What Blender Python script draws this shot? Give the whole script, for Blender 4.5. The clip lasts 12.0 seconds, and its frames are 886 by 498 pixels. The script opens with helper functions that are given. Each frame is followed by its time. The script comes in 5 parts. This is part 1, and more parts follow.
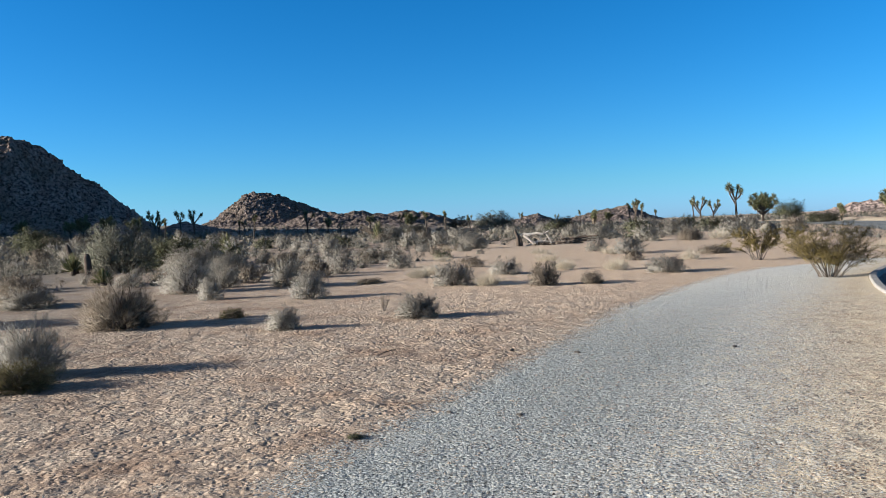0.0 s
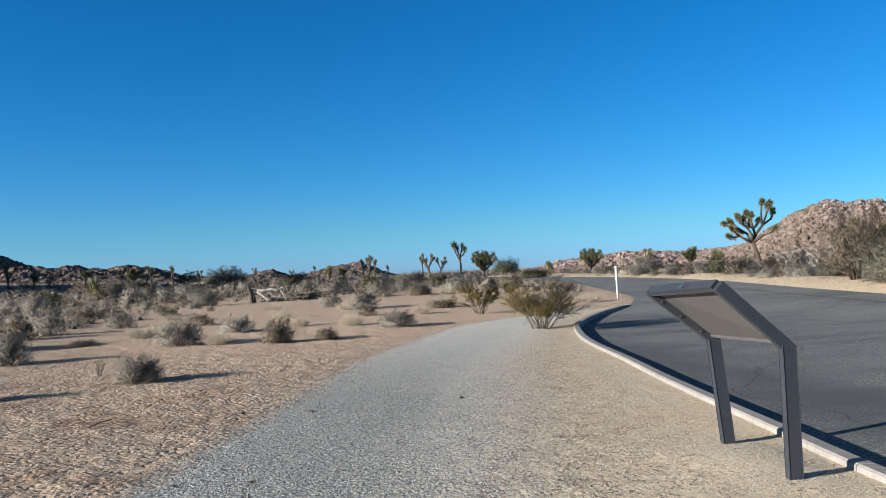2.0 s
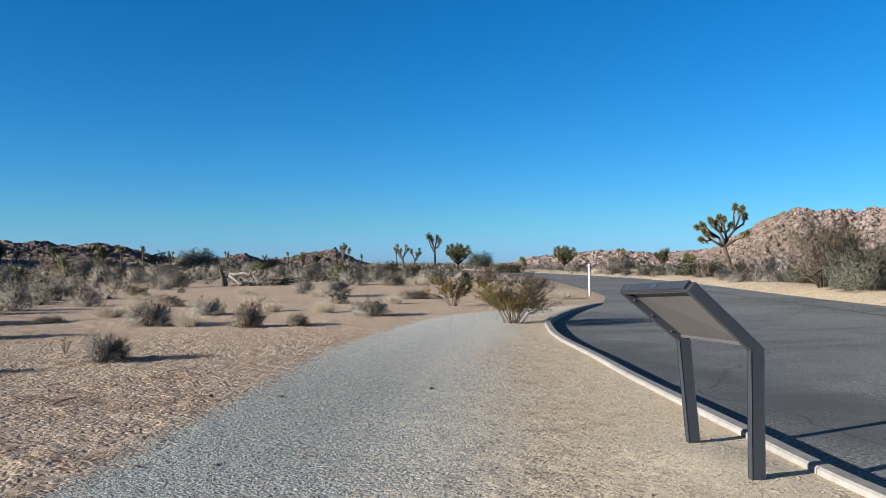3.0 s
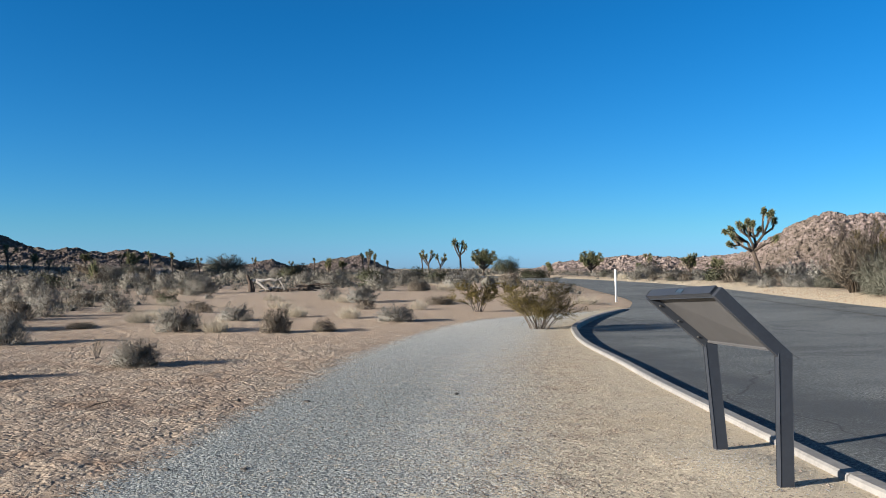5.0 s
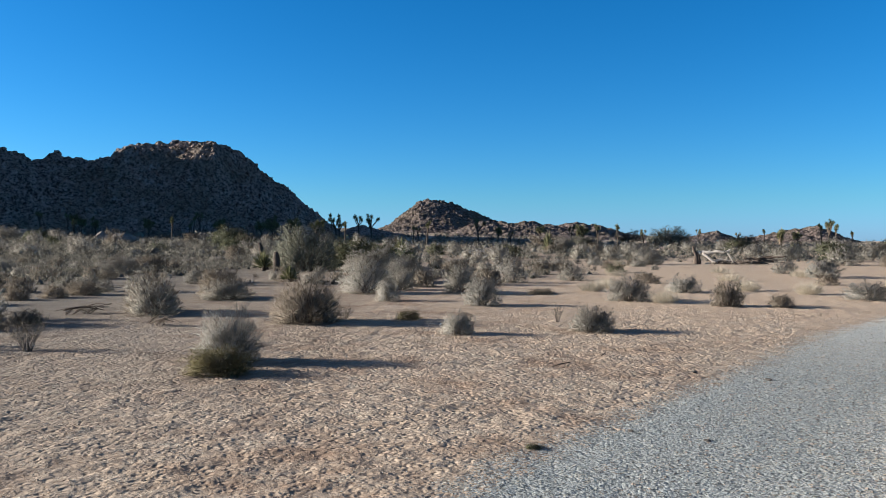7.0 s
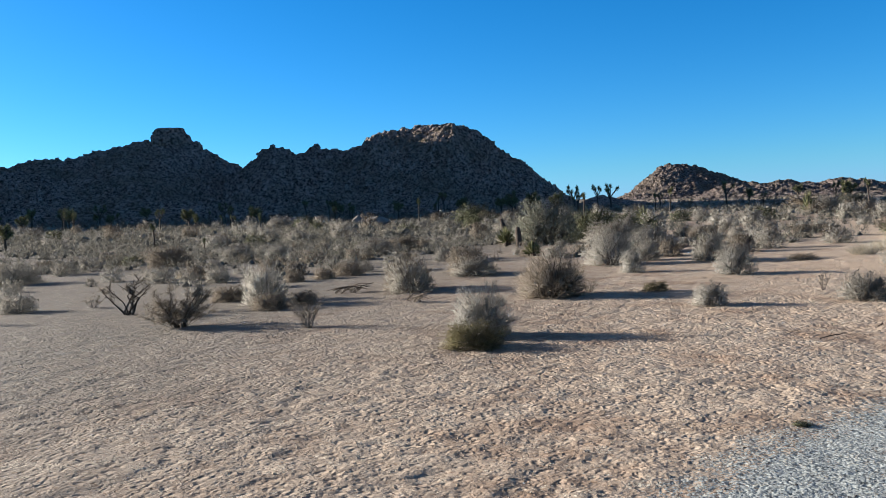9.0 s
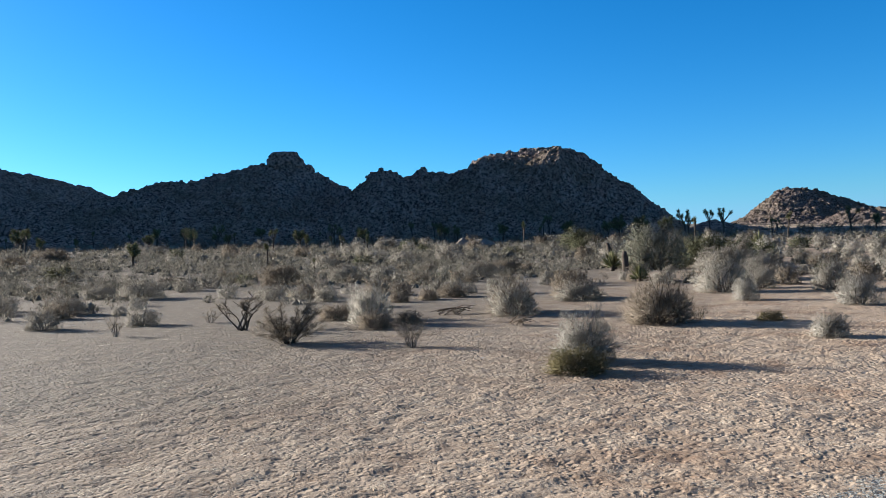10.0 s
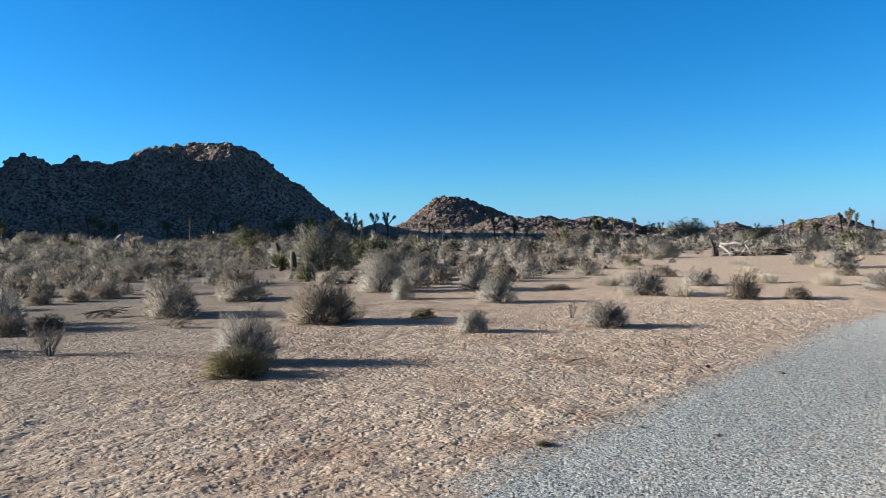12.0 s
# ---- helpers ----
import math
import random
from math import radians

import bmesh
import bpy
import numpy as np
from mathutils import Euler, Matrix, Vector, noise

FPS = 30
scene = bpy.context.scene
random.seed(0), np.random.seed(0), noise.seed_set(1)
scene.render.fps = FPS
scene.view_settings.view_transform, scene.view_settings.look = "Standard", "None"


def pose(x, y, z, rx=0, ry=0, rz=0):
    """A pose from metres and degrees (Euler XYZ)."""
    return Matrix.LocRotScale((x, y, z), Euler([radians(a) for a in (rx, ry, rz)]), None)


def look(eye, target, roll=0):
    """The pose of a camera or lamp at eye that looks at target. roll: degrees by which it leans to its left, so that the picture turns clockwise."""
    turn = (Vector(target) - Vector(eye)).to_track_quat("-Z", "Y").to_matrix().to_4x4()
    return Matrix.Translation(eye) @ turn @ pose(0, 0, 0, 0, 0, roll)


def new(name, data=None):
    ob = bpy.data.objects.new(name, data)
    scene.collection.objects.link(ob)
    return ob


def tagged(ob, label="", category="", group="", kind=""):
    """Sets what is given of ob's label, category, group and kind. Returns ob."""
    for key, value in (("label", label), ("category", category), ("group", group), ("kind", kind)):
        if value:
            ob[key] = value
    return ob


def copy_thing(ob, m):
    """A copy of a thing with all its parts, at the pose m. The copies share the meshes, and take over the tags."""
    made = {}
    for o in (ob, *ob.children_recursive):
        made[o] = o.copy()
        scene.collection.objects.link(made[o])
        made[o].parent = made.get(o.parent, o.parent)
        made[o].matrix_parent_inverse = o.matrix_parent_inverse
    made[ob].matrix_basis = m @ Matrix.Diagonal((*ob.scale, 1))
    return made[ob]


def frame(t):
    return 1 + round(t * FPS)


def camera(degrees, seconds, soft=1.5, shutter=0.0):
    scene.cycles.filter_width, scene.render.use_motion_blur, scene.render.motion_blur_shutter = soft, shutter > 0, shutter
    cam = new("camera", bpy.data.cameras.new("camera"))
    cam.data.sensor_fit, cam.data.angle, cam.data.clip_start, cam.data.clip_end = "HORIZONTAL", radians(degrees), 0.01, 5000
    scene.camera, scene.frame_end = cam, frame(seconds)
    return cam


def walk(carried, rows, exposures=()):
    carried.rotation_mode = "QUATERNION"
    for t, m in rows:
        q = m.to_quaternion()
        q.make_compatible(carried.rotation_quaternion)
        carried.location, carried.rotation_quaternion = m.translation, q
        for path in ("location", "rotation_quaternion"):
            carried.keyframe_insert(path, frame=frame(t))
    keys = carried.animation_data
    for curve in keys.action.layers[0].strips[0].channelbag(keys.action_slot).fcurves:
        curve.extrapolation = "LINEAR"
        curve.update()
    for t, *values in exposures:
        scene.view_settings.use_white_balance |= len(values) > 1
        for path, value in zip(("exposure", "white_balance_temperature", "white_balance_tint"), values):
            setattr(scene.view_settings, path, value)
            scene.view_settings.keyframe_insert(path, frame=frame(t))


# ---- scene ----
# Desert pull-out at low sun. World: x right, y ahead, z up, metres; bearings in degrees clockwise from +y.
cam = camera(58.94, 12.0, soft=0.6)
EYE = 1.4
ROWS = [
    (0.0, -0.000, -1.506, 2.598, 0.002, 0.000, -0.014),
    (0.5, -9.800, -1.727, 1.869, -0.033, 0.046, -0.010),
    (1.0, -11.950, -0.830, 1.144, -0.019, 0.057, -0.010),
    (1.5, -15.883, -0.143, 2.214, 0.013, 0.050, -0.001),
    (2.0, -19.201, 1.688, 2.575, 0.019, 0.048, -0.000),
    (2.5, -23.315, 1.272, 0.687, 0.030, 0.028, -0.009),
    (3.0, -21.112, 1.046, 0.188, 0.006, 0.057, -0.011),
    (3.2, -20.317, 0.415, 0.463, 0.021, 0.057, -0.017),
    (4.8, -19.738, 1.600, 0.185, -0.011, 0.030, -0.009),
    (5.0, -19.244, 1.468, 0.318, 0.002, 0.030, -0.011),
    (5.5, -17.379, 0.887, 0.428, -0.007, 0.030, -0.011),
    (6.0, -11.462, 1.251, -0.562, -0.050, 0.019, -0.009),
    (6.5, 2.293, 0.867, -0.260, -0.136, 0.057, -0.030),
    (7.0, 12.308, -0.460, 0.126, -0.131, 0.022, -0.026),
    (7.5, 17.746, -0.423, 1.621, -0.141, -0.024, -0.015),
    (7.7, 19.882, -1.197, 2.751, -0.131, -0.031, 0.001),
    (9.3, 31.104, -1.694, 2.617, -0.134, -0.138, 0.019),
    (9.5, 32.309, -0.752, 2.221, -0.141, -0.143, 0.020),
    (10.0, 37.268, 0.037, 2.431, -0.108, -0.137, 0.014),
    (10.5, 34.590, 0.966, 2.440, -0.093, -0.130, 0.011),
    (11.0, 31.281, 0.987, 2.695, -0.097, -0.104, 0.011),
    (11.5, 24.310, 0.055, 2.067, -0.070, -0.065, 0.001),
    (12.0, 13.534, -0.710, 1.216, -0.053, -0.038, 0.007),
]
walk(cam, [(t, pose(x, y, EYE + z, 90 + pitch, roll, yaw)) for t, yaw, pitch, roll, x, y, z in ROWS],
     exposures=[(0.0, 1.58), (0.5, 1.42), (1.5, 1.36), (5.5, 1.33), (7.0, 1.50), (9.5, 1.68), (12.0, 1.68)])

# ---- sky and sun ----
SUN_BEARING, SUN_HEIGHT = -96.0, 14.3
world = bpy.data.worlds.new("desert_sky")
scene.world = world
world.use_nodes = True
wn, wl = world.node_tree.nodes, world.node_tree.links
sky = wn.new("ShaderNodeTexSky")
sky.sky_type, sky.sun_disc = "NISHITA", False
sky.sun_elevation, sky.sun_rotation = radians(SUN_HEIGHT), radians(SUN_BEARING)
sky.altitude, sky.air_density, sky.dust_density, sky.ozone_density = 1300, 1.0, 0.7, 5.0
hsv = wn.new("ShaderNodeHueSaturation")
clear = wn.new("ShaderNodeMix")
clear.data_type, clear.blend_type = "RGBA", "MULTIPLY"
clear.inputs["Factor"].default_value, clear.inputs["B"].default_value = 1.0, (0.64, 0.90, 1.02, 1)
wl.new(sky.outputs["Color"], clear.inputs["A"])
bands, joined, least, blue = (wn.new("ShaderNode" + k) for k in ("SeparateColor", "CombineColor", "Math", "Math"))
least.operation, blue.operation = "MULTIPLY", "SMOOTH_MAX"
least.inputs[1].default_value, blue.inputs[2].default_value = 1.38, 0.6
wl.new(clear.outputs["Result"], bands.inputs["Color"])
wl.new(bands.outputs["Green"], least.inputs[0])
wl.new(bands.outputs["Blue"], blue.inputs[0])
wl.new(least.outputs["Value"], blue.inputs[1])
wl.new(bands.outputs["Red"], joined.inputs["Red"])
wl.new(bands.outputs["Green"], joined.inputs["Green"])
wl.new(blue.outputs["Value"], joined.inputs["Blue"])
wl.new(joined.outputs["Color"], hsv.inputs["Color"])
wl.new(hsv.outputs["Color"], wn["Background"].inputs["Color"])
# towards the unseen zenith the blue pales and darkens, to grey and deepen shadows
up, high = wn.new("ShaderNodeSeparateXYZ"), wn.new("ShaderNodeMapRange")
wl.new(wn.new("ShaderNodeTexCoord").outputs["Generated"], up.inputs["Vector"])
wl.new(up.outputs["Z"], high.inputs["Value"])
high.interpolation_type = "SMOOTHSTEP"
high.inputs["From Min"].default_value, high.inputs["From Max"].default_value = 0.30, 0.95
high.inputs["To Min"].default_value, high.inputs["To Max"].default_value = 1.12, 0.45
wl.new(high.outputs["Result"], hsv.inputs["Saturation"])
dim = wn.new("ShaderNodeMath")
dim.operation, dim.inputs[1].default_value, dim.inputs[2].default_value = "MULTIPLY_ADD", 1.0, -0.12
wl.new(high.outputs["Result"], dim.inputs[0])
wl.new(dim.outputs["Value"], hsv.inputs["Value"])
wn["Background"].inputs["Strength"].default_value = 0.060

sun_data = bpy.data.lights.new("sun", "SUN")
sun_data.energy, sun_data.angle, sun_data.color = 5.0, radians(0.55), (1.0, 0.92, 0.82)
sun = new("sun", sun_data)
sb, sh = radians(SUN_BEARING), radians(SUN_HEIGHT)
sun.matrix_world = look((-60, -12, 40), (-60 - math.sin(sb) * math.cos(sh), -12 - math.cos(sb) * math.cos(sh), 40 - math.sin(sh)))


# ---- materials ----
def material(name, rough=0.9, metal=0.0, spec=0.3):
    m = bpy.data.materials.new(name)
    m.use_nodes = True
    b = m.node_tree.nodes["Principled BSDF"]
    b.inputs["Roughness"].default_value, b.inputs["Metallic"].default_value = rough, metal
    b.inputs["Specular IOR Level"].default_value = spec
    return m, m.node_tree.nodes, m.node_tree.links, b


def noise_node(n, l, coord, scale, detail=4.0, rough=0.55):
    t = n.new("ShaderNodeTexNoise")
    t.inputs["Scale"].default_value, t.inputs["Detail"].default_value, t.inputs["Roughness"].default_value = scale, detail, rough
    l.new(coord, t.inputs["Vector"])
    return t.outputs["Fac"]


def ramp(n, l, fac, stops):
    r = n.new("ShaderNodeValToRGB")
    while len(r.color_ramp.elements) < len(stops):
        r.color_ramp.elements.new(0.5)
    for e, (p, c) in zip(r.color_ramp.elements, stops):
        e.position, e.color = p, (*c, 1)
    l.new(fac, r.inputs["Fac"])
    return r.outputs["Color"]


def mix(n, l, fac, a, b, mode="MIX"):
    m = n.new("ShaderNodeMix")
    m.data_type, m.blend_type = "RGBA", mode
    for socket, value in ((m.inputs["Factor"], fac), (m.inputs["A"], a), (m.inputs["B"], b)):
        if isinstance(value, bpy.types.NodeSocket):
            l.new(value, socket)
        elif isinstance(value, tuple):
            socket.default_value = (*value, 1)
        else:
            socket.default_value = value
    return m.outputs["Result"]


def bump(n, l, b, height, strength, distance):
    k = n.new("ShaderNodeBump")
    k.inputs["Strength"].default_value, k.inputs["Distance"].default_value = strength, distance
    l.new(height, k.inputs["Height"])
    l.new(k.outputs["Normal"], b.inputs["Normal"])
    return k


def position(n):
    return n.new("ShaderNodeNewGeometry").outputs["Position"]


def math_node(n, l, op, a, b):
    m = n.new("ShaderNodeMath")
    m.operation = op
    for s, v in zip(m.inputs, (a, b)):
        if isinstance(v, bpy.types.NodeSocket):
            l.new(v, s)
        else:
            s.default_value = v
    return m.outputs["Value"]


def ground_material():
    m, n, l, b = material("desert_ground", 0.95, spec=0.1)
    p = position(n)
    big, mid, fine = noise_node(n, l, p, 0.35, 4), noise_node(n, l, p, 4.0, 6, 0.65), noise_node(n, l, p, 42.0, 5, 0.7)

    def cells(scale, sway, feature="F1"):
        """Cell pattern with uneven, swaying outlines."""
        w = n.new("ShaderNodeTexNoise")
        w.inputs["Scale"].default_value, w.inputs["Detail"].default_value = scale * 0.7, 2.0
        l.new(p, w.inputs["Vector"])
        o = n.new("ShaderNodeVectorMath")
        o.operation = "MULTIPLY_ADD"
        l.new(w.outputs["Color"], o.inputs[0])
        o.inputs[1].default_value = (sway / scale,) * 3
        l.new(p, o.inputs[2])
        v = n.new("ShaderNodeTexVoronoi")
        v.feature = feature
        v.inputs["Scale"].default_value = scale
        l.new(o.outputs["Vector"], v.inputs["Vector"])
        return v

    # sand trodden full of small hollows, paler on their rims, redder where the crust is gone
    sand = ramp(n, l, big, [(0.32, (0.29, 0.232, 0.178)), (0.5, (0.312, 0.252, 0.196)), (0.66, (0.275, 0.207, 0.153))])
    sand = mix(n, l, ramp(n, l, mid, [(0.45, (0, 0, 0)), (0.62, (0.8, 0.8, 0.8))]), sand, (0.345, 0.284, 0.226))
    rust = noise_node(n, l, p, 0.75, 6, 0.72)
    sand = mix(n, l, ramp(n, l, rust, [(0.48, (0, 0, 0)), (0.62, (0.85, 0.85, 0.85))]), sand, (0.20, 0.138, 0.099))
    # sand greyed westward; the darkening also stands in for backlit shade
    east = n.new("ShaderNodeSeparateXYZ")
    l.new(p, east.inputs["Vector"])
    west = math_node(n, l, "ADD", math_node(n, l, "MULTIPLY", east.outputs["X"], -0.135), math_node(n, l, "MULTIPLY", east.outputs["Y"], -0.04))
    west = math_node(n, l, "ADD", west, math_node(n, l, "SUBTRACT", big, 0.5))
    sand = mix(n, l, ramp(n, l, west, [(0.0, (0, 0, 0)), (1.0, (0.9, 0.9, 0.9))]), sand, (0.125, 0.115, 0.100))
    # paler sand and stone towards the path's far end
    dry = math_node(n, l, "MULTIPLY", ramp(n, l, math_node(n, l, "MULTIPLY", east.outputs["Y"], 0.04), [(0.34, (0, 0, 0)), (0.72, (1, 1, 1))]),
                    ramp(n, l, math_node(n, l, "ADD", math_node(n, l, "MULTIPLY", east.outputs["X"], 0.1), 0.5), [(0.12, (0, 0, 0)), (0.5, (0.85, 0.85, 0.85))]))
    sand = mix(n, l, dry, sand, (0.43, 0.335, 0.25))
    hollow, prints = cells(13.5, 0.9), cells(26.0, 0.8)
    deep = math_node(n, l, "MULTIPLY", noise_node(n, l, p, 2.2, 3), 1.6)
    # dark specks put the shade of small pits into the ground colour
    dark_specks = noise_node(n, l, p, 26.0, 3, 0.6)
    sand = mix(n, l, ramp(n, l, dark_specks, [(0.34, (0.8, 0.8, 0.8)), (0.42, (0, 0, 0))]), sand, (0.17, 0.118, 0.082))
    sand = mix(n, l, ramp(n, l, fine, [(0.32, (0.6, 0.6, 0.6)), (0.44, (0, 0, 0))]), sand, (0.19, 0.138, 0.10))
    # crushed blue-grey stone along the path, bluest at its outer edge
    stone, grain = cells(80.0, 0.5), cells(38.0, 0.7)
    hue = n.new("ShaderNodeSeparateColor")
    l.new(stone.outputs["Color"], hue.inputs["Color"])
    chips = ramp(n, l, hue.outputs["Red"], [(0.0, (0.15, 0.16, 0.16)), (0.25, (0.29, 0.306, 0.30)), (0.6, (0.375, 0.39, 0.375)), (1.0, (0.49, 0.50, 0.47))])
    chips = mix(n, l, ramp(n, l, dark_specks, [(0.36, (0.85, 0.85, 0.85)), (0.44, (0, 0, 0))]), chips, (0.10, 0.105, 0.105))
    grit = ramp(n, l, fine, [(0.33, (0.24, 0.20, 0.15)), (0.42, (0.46, 0.395, 0.295)), (0.58, (0.53, 0.46, 0.345)), (0.70, (0.60, 0.53, 0.41))])
    grit = mix(n, l, ramp(n, l, dark_specks, [(0.33, (0.8, 0.8, 0.8)), (0.40, (0, 0, 0))]), grit, (0.20, 0.165, 0.125))
    grit = mix(n, l, ramp(n, l, rust, [(0.50, (0, 0, 0)), (0.68, (0.6, 0.6, 0.6))]), grit, (0.50, 0.40, 0.27))
    a = n.new("ShaderNodeAttribute")
    a.attribute_name = "gravel"
    g = n.new("ShaderNodeAttribute")
    g.attribute_name = "grit"
    inner = ramp(n, l, math_node(n, l, "ADD", g.outputs["Fac"], math_node(n, l, "MULTIPLY", math_node(n, l, "SUBTRACT", big, 0.5), 0.5)), [(0.0, (0.72, 0.75, 0.765)), (0.30, (1, 1, 1))])
    chips = mix(n, l, dry, mix(n, l, 1.0, chips, inner, "MULTIPLY"), (0.48, 0.485, 0.455))
    pick = math_node(n, l, "MULTIPLY", math_node(n, l, "SUBTRACT", hue.outputs["Green"], 0.5), 0.8)
    sway = math_node(n, l, "ADD", math_node(n, l, "MULTIPLY", math_node(n, l, "SUBTRACT", mid, 0.5), 1.5), pick)
    gfac = ramp(n, l, math_node(n, l, "ADD", a.outputs["Fac"], sway), [(0.40, (0, 0, 0)), (0.60, (1, 1, 1))])
    gritty = ramp(n, l, math_node(n, l, "ADD", g.outputs["Fac"], sway), [(0.30, (0, 0, 0)), (0.75, (1, 1, 1))])
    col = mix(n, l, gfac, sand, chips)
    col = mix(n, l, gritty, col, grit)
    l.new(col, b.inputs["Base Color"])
    # relief in metres: hollows in the sand, stones on the path, fine grain all over
    loose = math_node(n, l, "SUBTRACT", 1.0, math_node(n, l, "MAXIMUM", math_node(n, l, "MULTIPLY", gritty, 0.9), math_node(n, l, "MULTIPLY", gfac, 0.62)))
    pits = ramp(n, l, hollow.outputs["Distance"], [(0.08, (0, 0, 0)), (0.34, (0.75, 0.75, 0.75)), (0.52, (1, 1, 1))])
    dints = ramp(n, l, prints.outputs["Distance"], [(0.05, (0, 0, 0)), (0.30, (0.7, 0.7, 0.7)), (0.50, (1, 1, 1))])
    h = math_node(n, l, "MULTIPLY", math_node(n, l, "ADD", math_node(n, l, "MULTIPLY", pits, 0.019), math_node(n, l, "MULTIPLY", dints, 0.0095)), math_node(n, l, "MULTIPLY", deep, loose))
    h = math_node(n, l, "ADD", h, math_node(n, l, "MULTIPLY", math_node(n, l, "MULTIPLY", mid, loose), 0.025))
    bare = math_node(n, l, "SUBTRACT", gfac, math_node(n, l, "MULTIPLY", math_node(n, l, "MULTIPLY", gritty, gfac), 0.75))
    cobbly = math_node(n, l, "ADD", math_node(n, l, "MULTIPLY", stone.outputs["Distance"], -0.0036), math_node(n, l, "MULTIPLY", grain.outputs["Distance"], -0.007))
    h = math_node(n, l, "ADD", h, math_node(n, l, "MULTIPLY", cobbly, bare))
    h = math_node(n, l, "ADD", h, math_node(n, l, "MULTIPLY", fine, 0.006))
    bump(n, l, b, h, 1.0, 1.0)
    return m


def asphalt_material():
    m, n, l, b = material("worn_asphalt", 0.85, spec=0.3)
    p = position(n)
    big, fine = noise_node(n, l, p, 0.22, 5), noise_node(n, l, p, 90.0, 4, 0.7)
    streak_map = n.new("ShaderNodeMapping")
    streak_map.inputs["Rotation"].default_value = (0, 0, radians(-14))
    streak_map.inputs["Scale"].default_value = (0.22, 1.0, 1)
    l.new(p, streak_map.inputs["Vector"])
    streak = noise_node(n, l, streak_map.outputs["Vector"], 1.0, 5, 0.65)
    col = ramp(n, l, big, [(0.40, (0.078, 0.088, 0.088)), (0.5, (0.138, 0.153, 0.148)), (0.60, (0.205, 0.222, 0.210))])
    col = mix(n, l, ramp(n, l, streak, [(0.46, (0, 0, 0)), (0.58, (0.85, 0.85, 0.85))]), col, (0.175, 0.188, 0.178))
    col = mix(n, l, ramp(n, l, fine, [(0.3, (1, 1, 1)), (0.55, (0, 0, 0))]), col, (0.05, 0.05, 0.052))
    grain = noise_node(n, l, p, 30.0, 5, 0.8)
    col = mix(n, l, ramp(n, l, grain, [(0.40, (1, 1, 1)), (0.5, (0, 0, 0))]), col, (0.05, 0.05, 0.05))
    col = mix(n, l, ramp(n, l, grain, [(0.54, (0, 0, 0)), (0.62, (1, 1, 1))]), col, (0.30, 0.312, 0.295))
    # a dark strip beside the kerb, uneven at its edges
    across = n.new("ShaderNodeVectorMath")
    across.operation = "DOT_PRODUCT"
    across.inputs[1].default_value = (0.992, -0.126, 0)
    l.new(p, across.inputs[0])
    off = math_node(n, l, "ABSOLUTE", math_node(n, l, "SUBTRACT", across.outputs["Value"], 5.65), 0.0)
    blot = noise_node(n, l, p, 0.75, 5, 0.65)
    off = math_node(n, l, "MULTIPLY", math_node(n, l, "ADD", off, math_node(n, l, "MULTIPLY", math_node(n, l, "SUBTRACT", blot, 0.5), 4.5)), 0.55)
    col = mix(n, l, ramp(n, l, off, [(0.0, (0.9, 0.9, 0.9)), (0.55, (0.45, 0.45, 0.45)), (1.0, (0, 0, 0))]), col, (0.062, 0.066, 0.068))
    v = n.new("ShaderNodeTexVoronoi")
    v.feature = "DISTANCE_TO_EDGE"
    v.inputs["Scale"].default_value = 0.17
    warp = n.new("ShaderNodeVectorMath")
    wnoise = n.new("ShaderNodeTexNoise")
    wnoise.inputs["Scale"].default_value = 0.8
    l.new(p, wnoise.inputs["Vector"])
    l.new(p, warp.inputs[0])
    l.new(wnoise.outputs["Color"], warp.inputs[1])
    l.new(warp.outputs["Vector"], v.inputs["Vector"])
    col = mix(n, l, ramp(n, l, v.outputs["Distance"], [(0.0012, (0.85, 0.85, 0.85)), (0.0042, (0, 0, 0))]), col, (0.035, 0.035, 0.036))
    l.new(col, b.inputs["Base Color"])
    bump(n, l, b, fine, 0.5, 0.01)
    return m


def mottled(name, stops, scale, rough=0.9, strength=0.4, distance=0.02, metal=0.0, spec=0.3, per_object=0.0, fine_scale=None):
    """A surface that varies at two scales, in object space."""
    m, n, l, b = material(name, rough, metal, spec)
    p = n.new("ShaderNodeTexCoord").outputs["Object"]
    f1 = noise_node(n, l, p, scale, 5, 0.65)
    f2 = noise_node(n, l, p, fine_scale or scale * 9, 4, 0.6)
    f = math_node(n, l, "ADD", math_node(n, l, "MULTIPLY", f1, 0.65), math_node(n, l, "MULTIPLY", f2, 0.35))
    col = ramp(n, l, f, stops)
    if per_object:
        o = n.new("ShaderNodeObjectInfo")
        dark = ramp(n, l, o.outputs["Random"], [(0, (1 - per_object,) * 3), (1, (1 + per_object, 1 + per_object * 0.9, 1 + per_object * 0.7))])
        col = mix(n, l, 1.0, col, dark, "MULTIPLY")
    l.new(col, b.inputs["Base Color"])
    bump(n, l, b, f2, strength, distance)
    return m


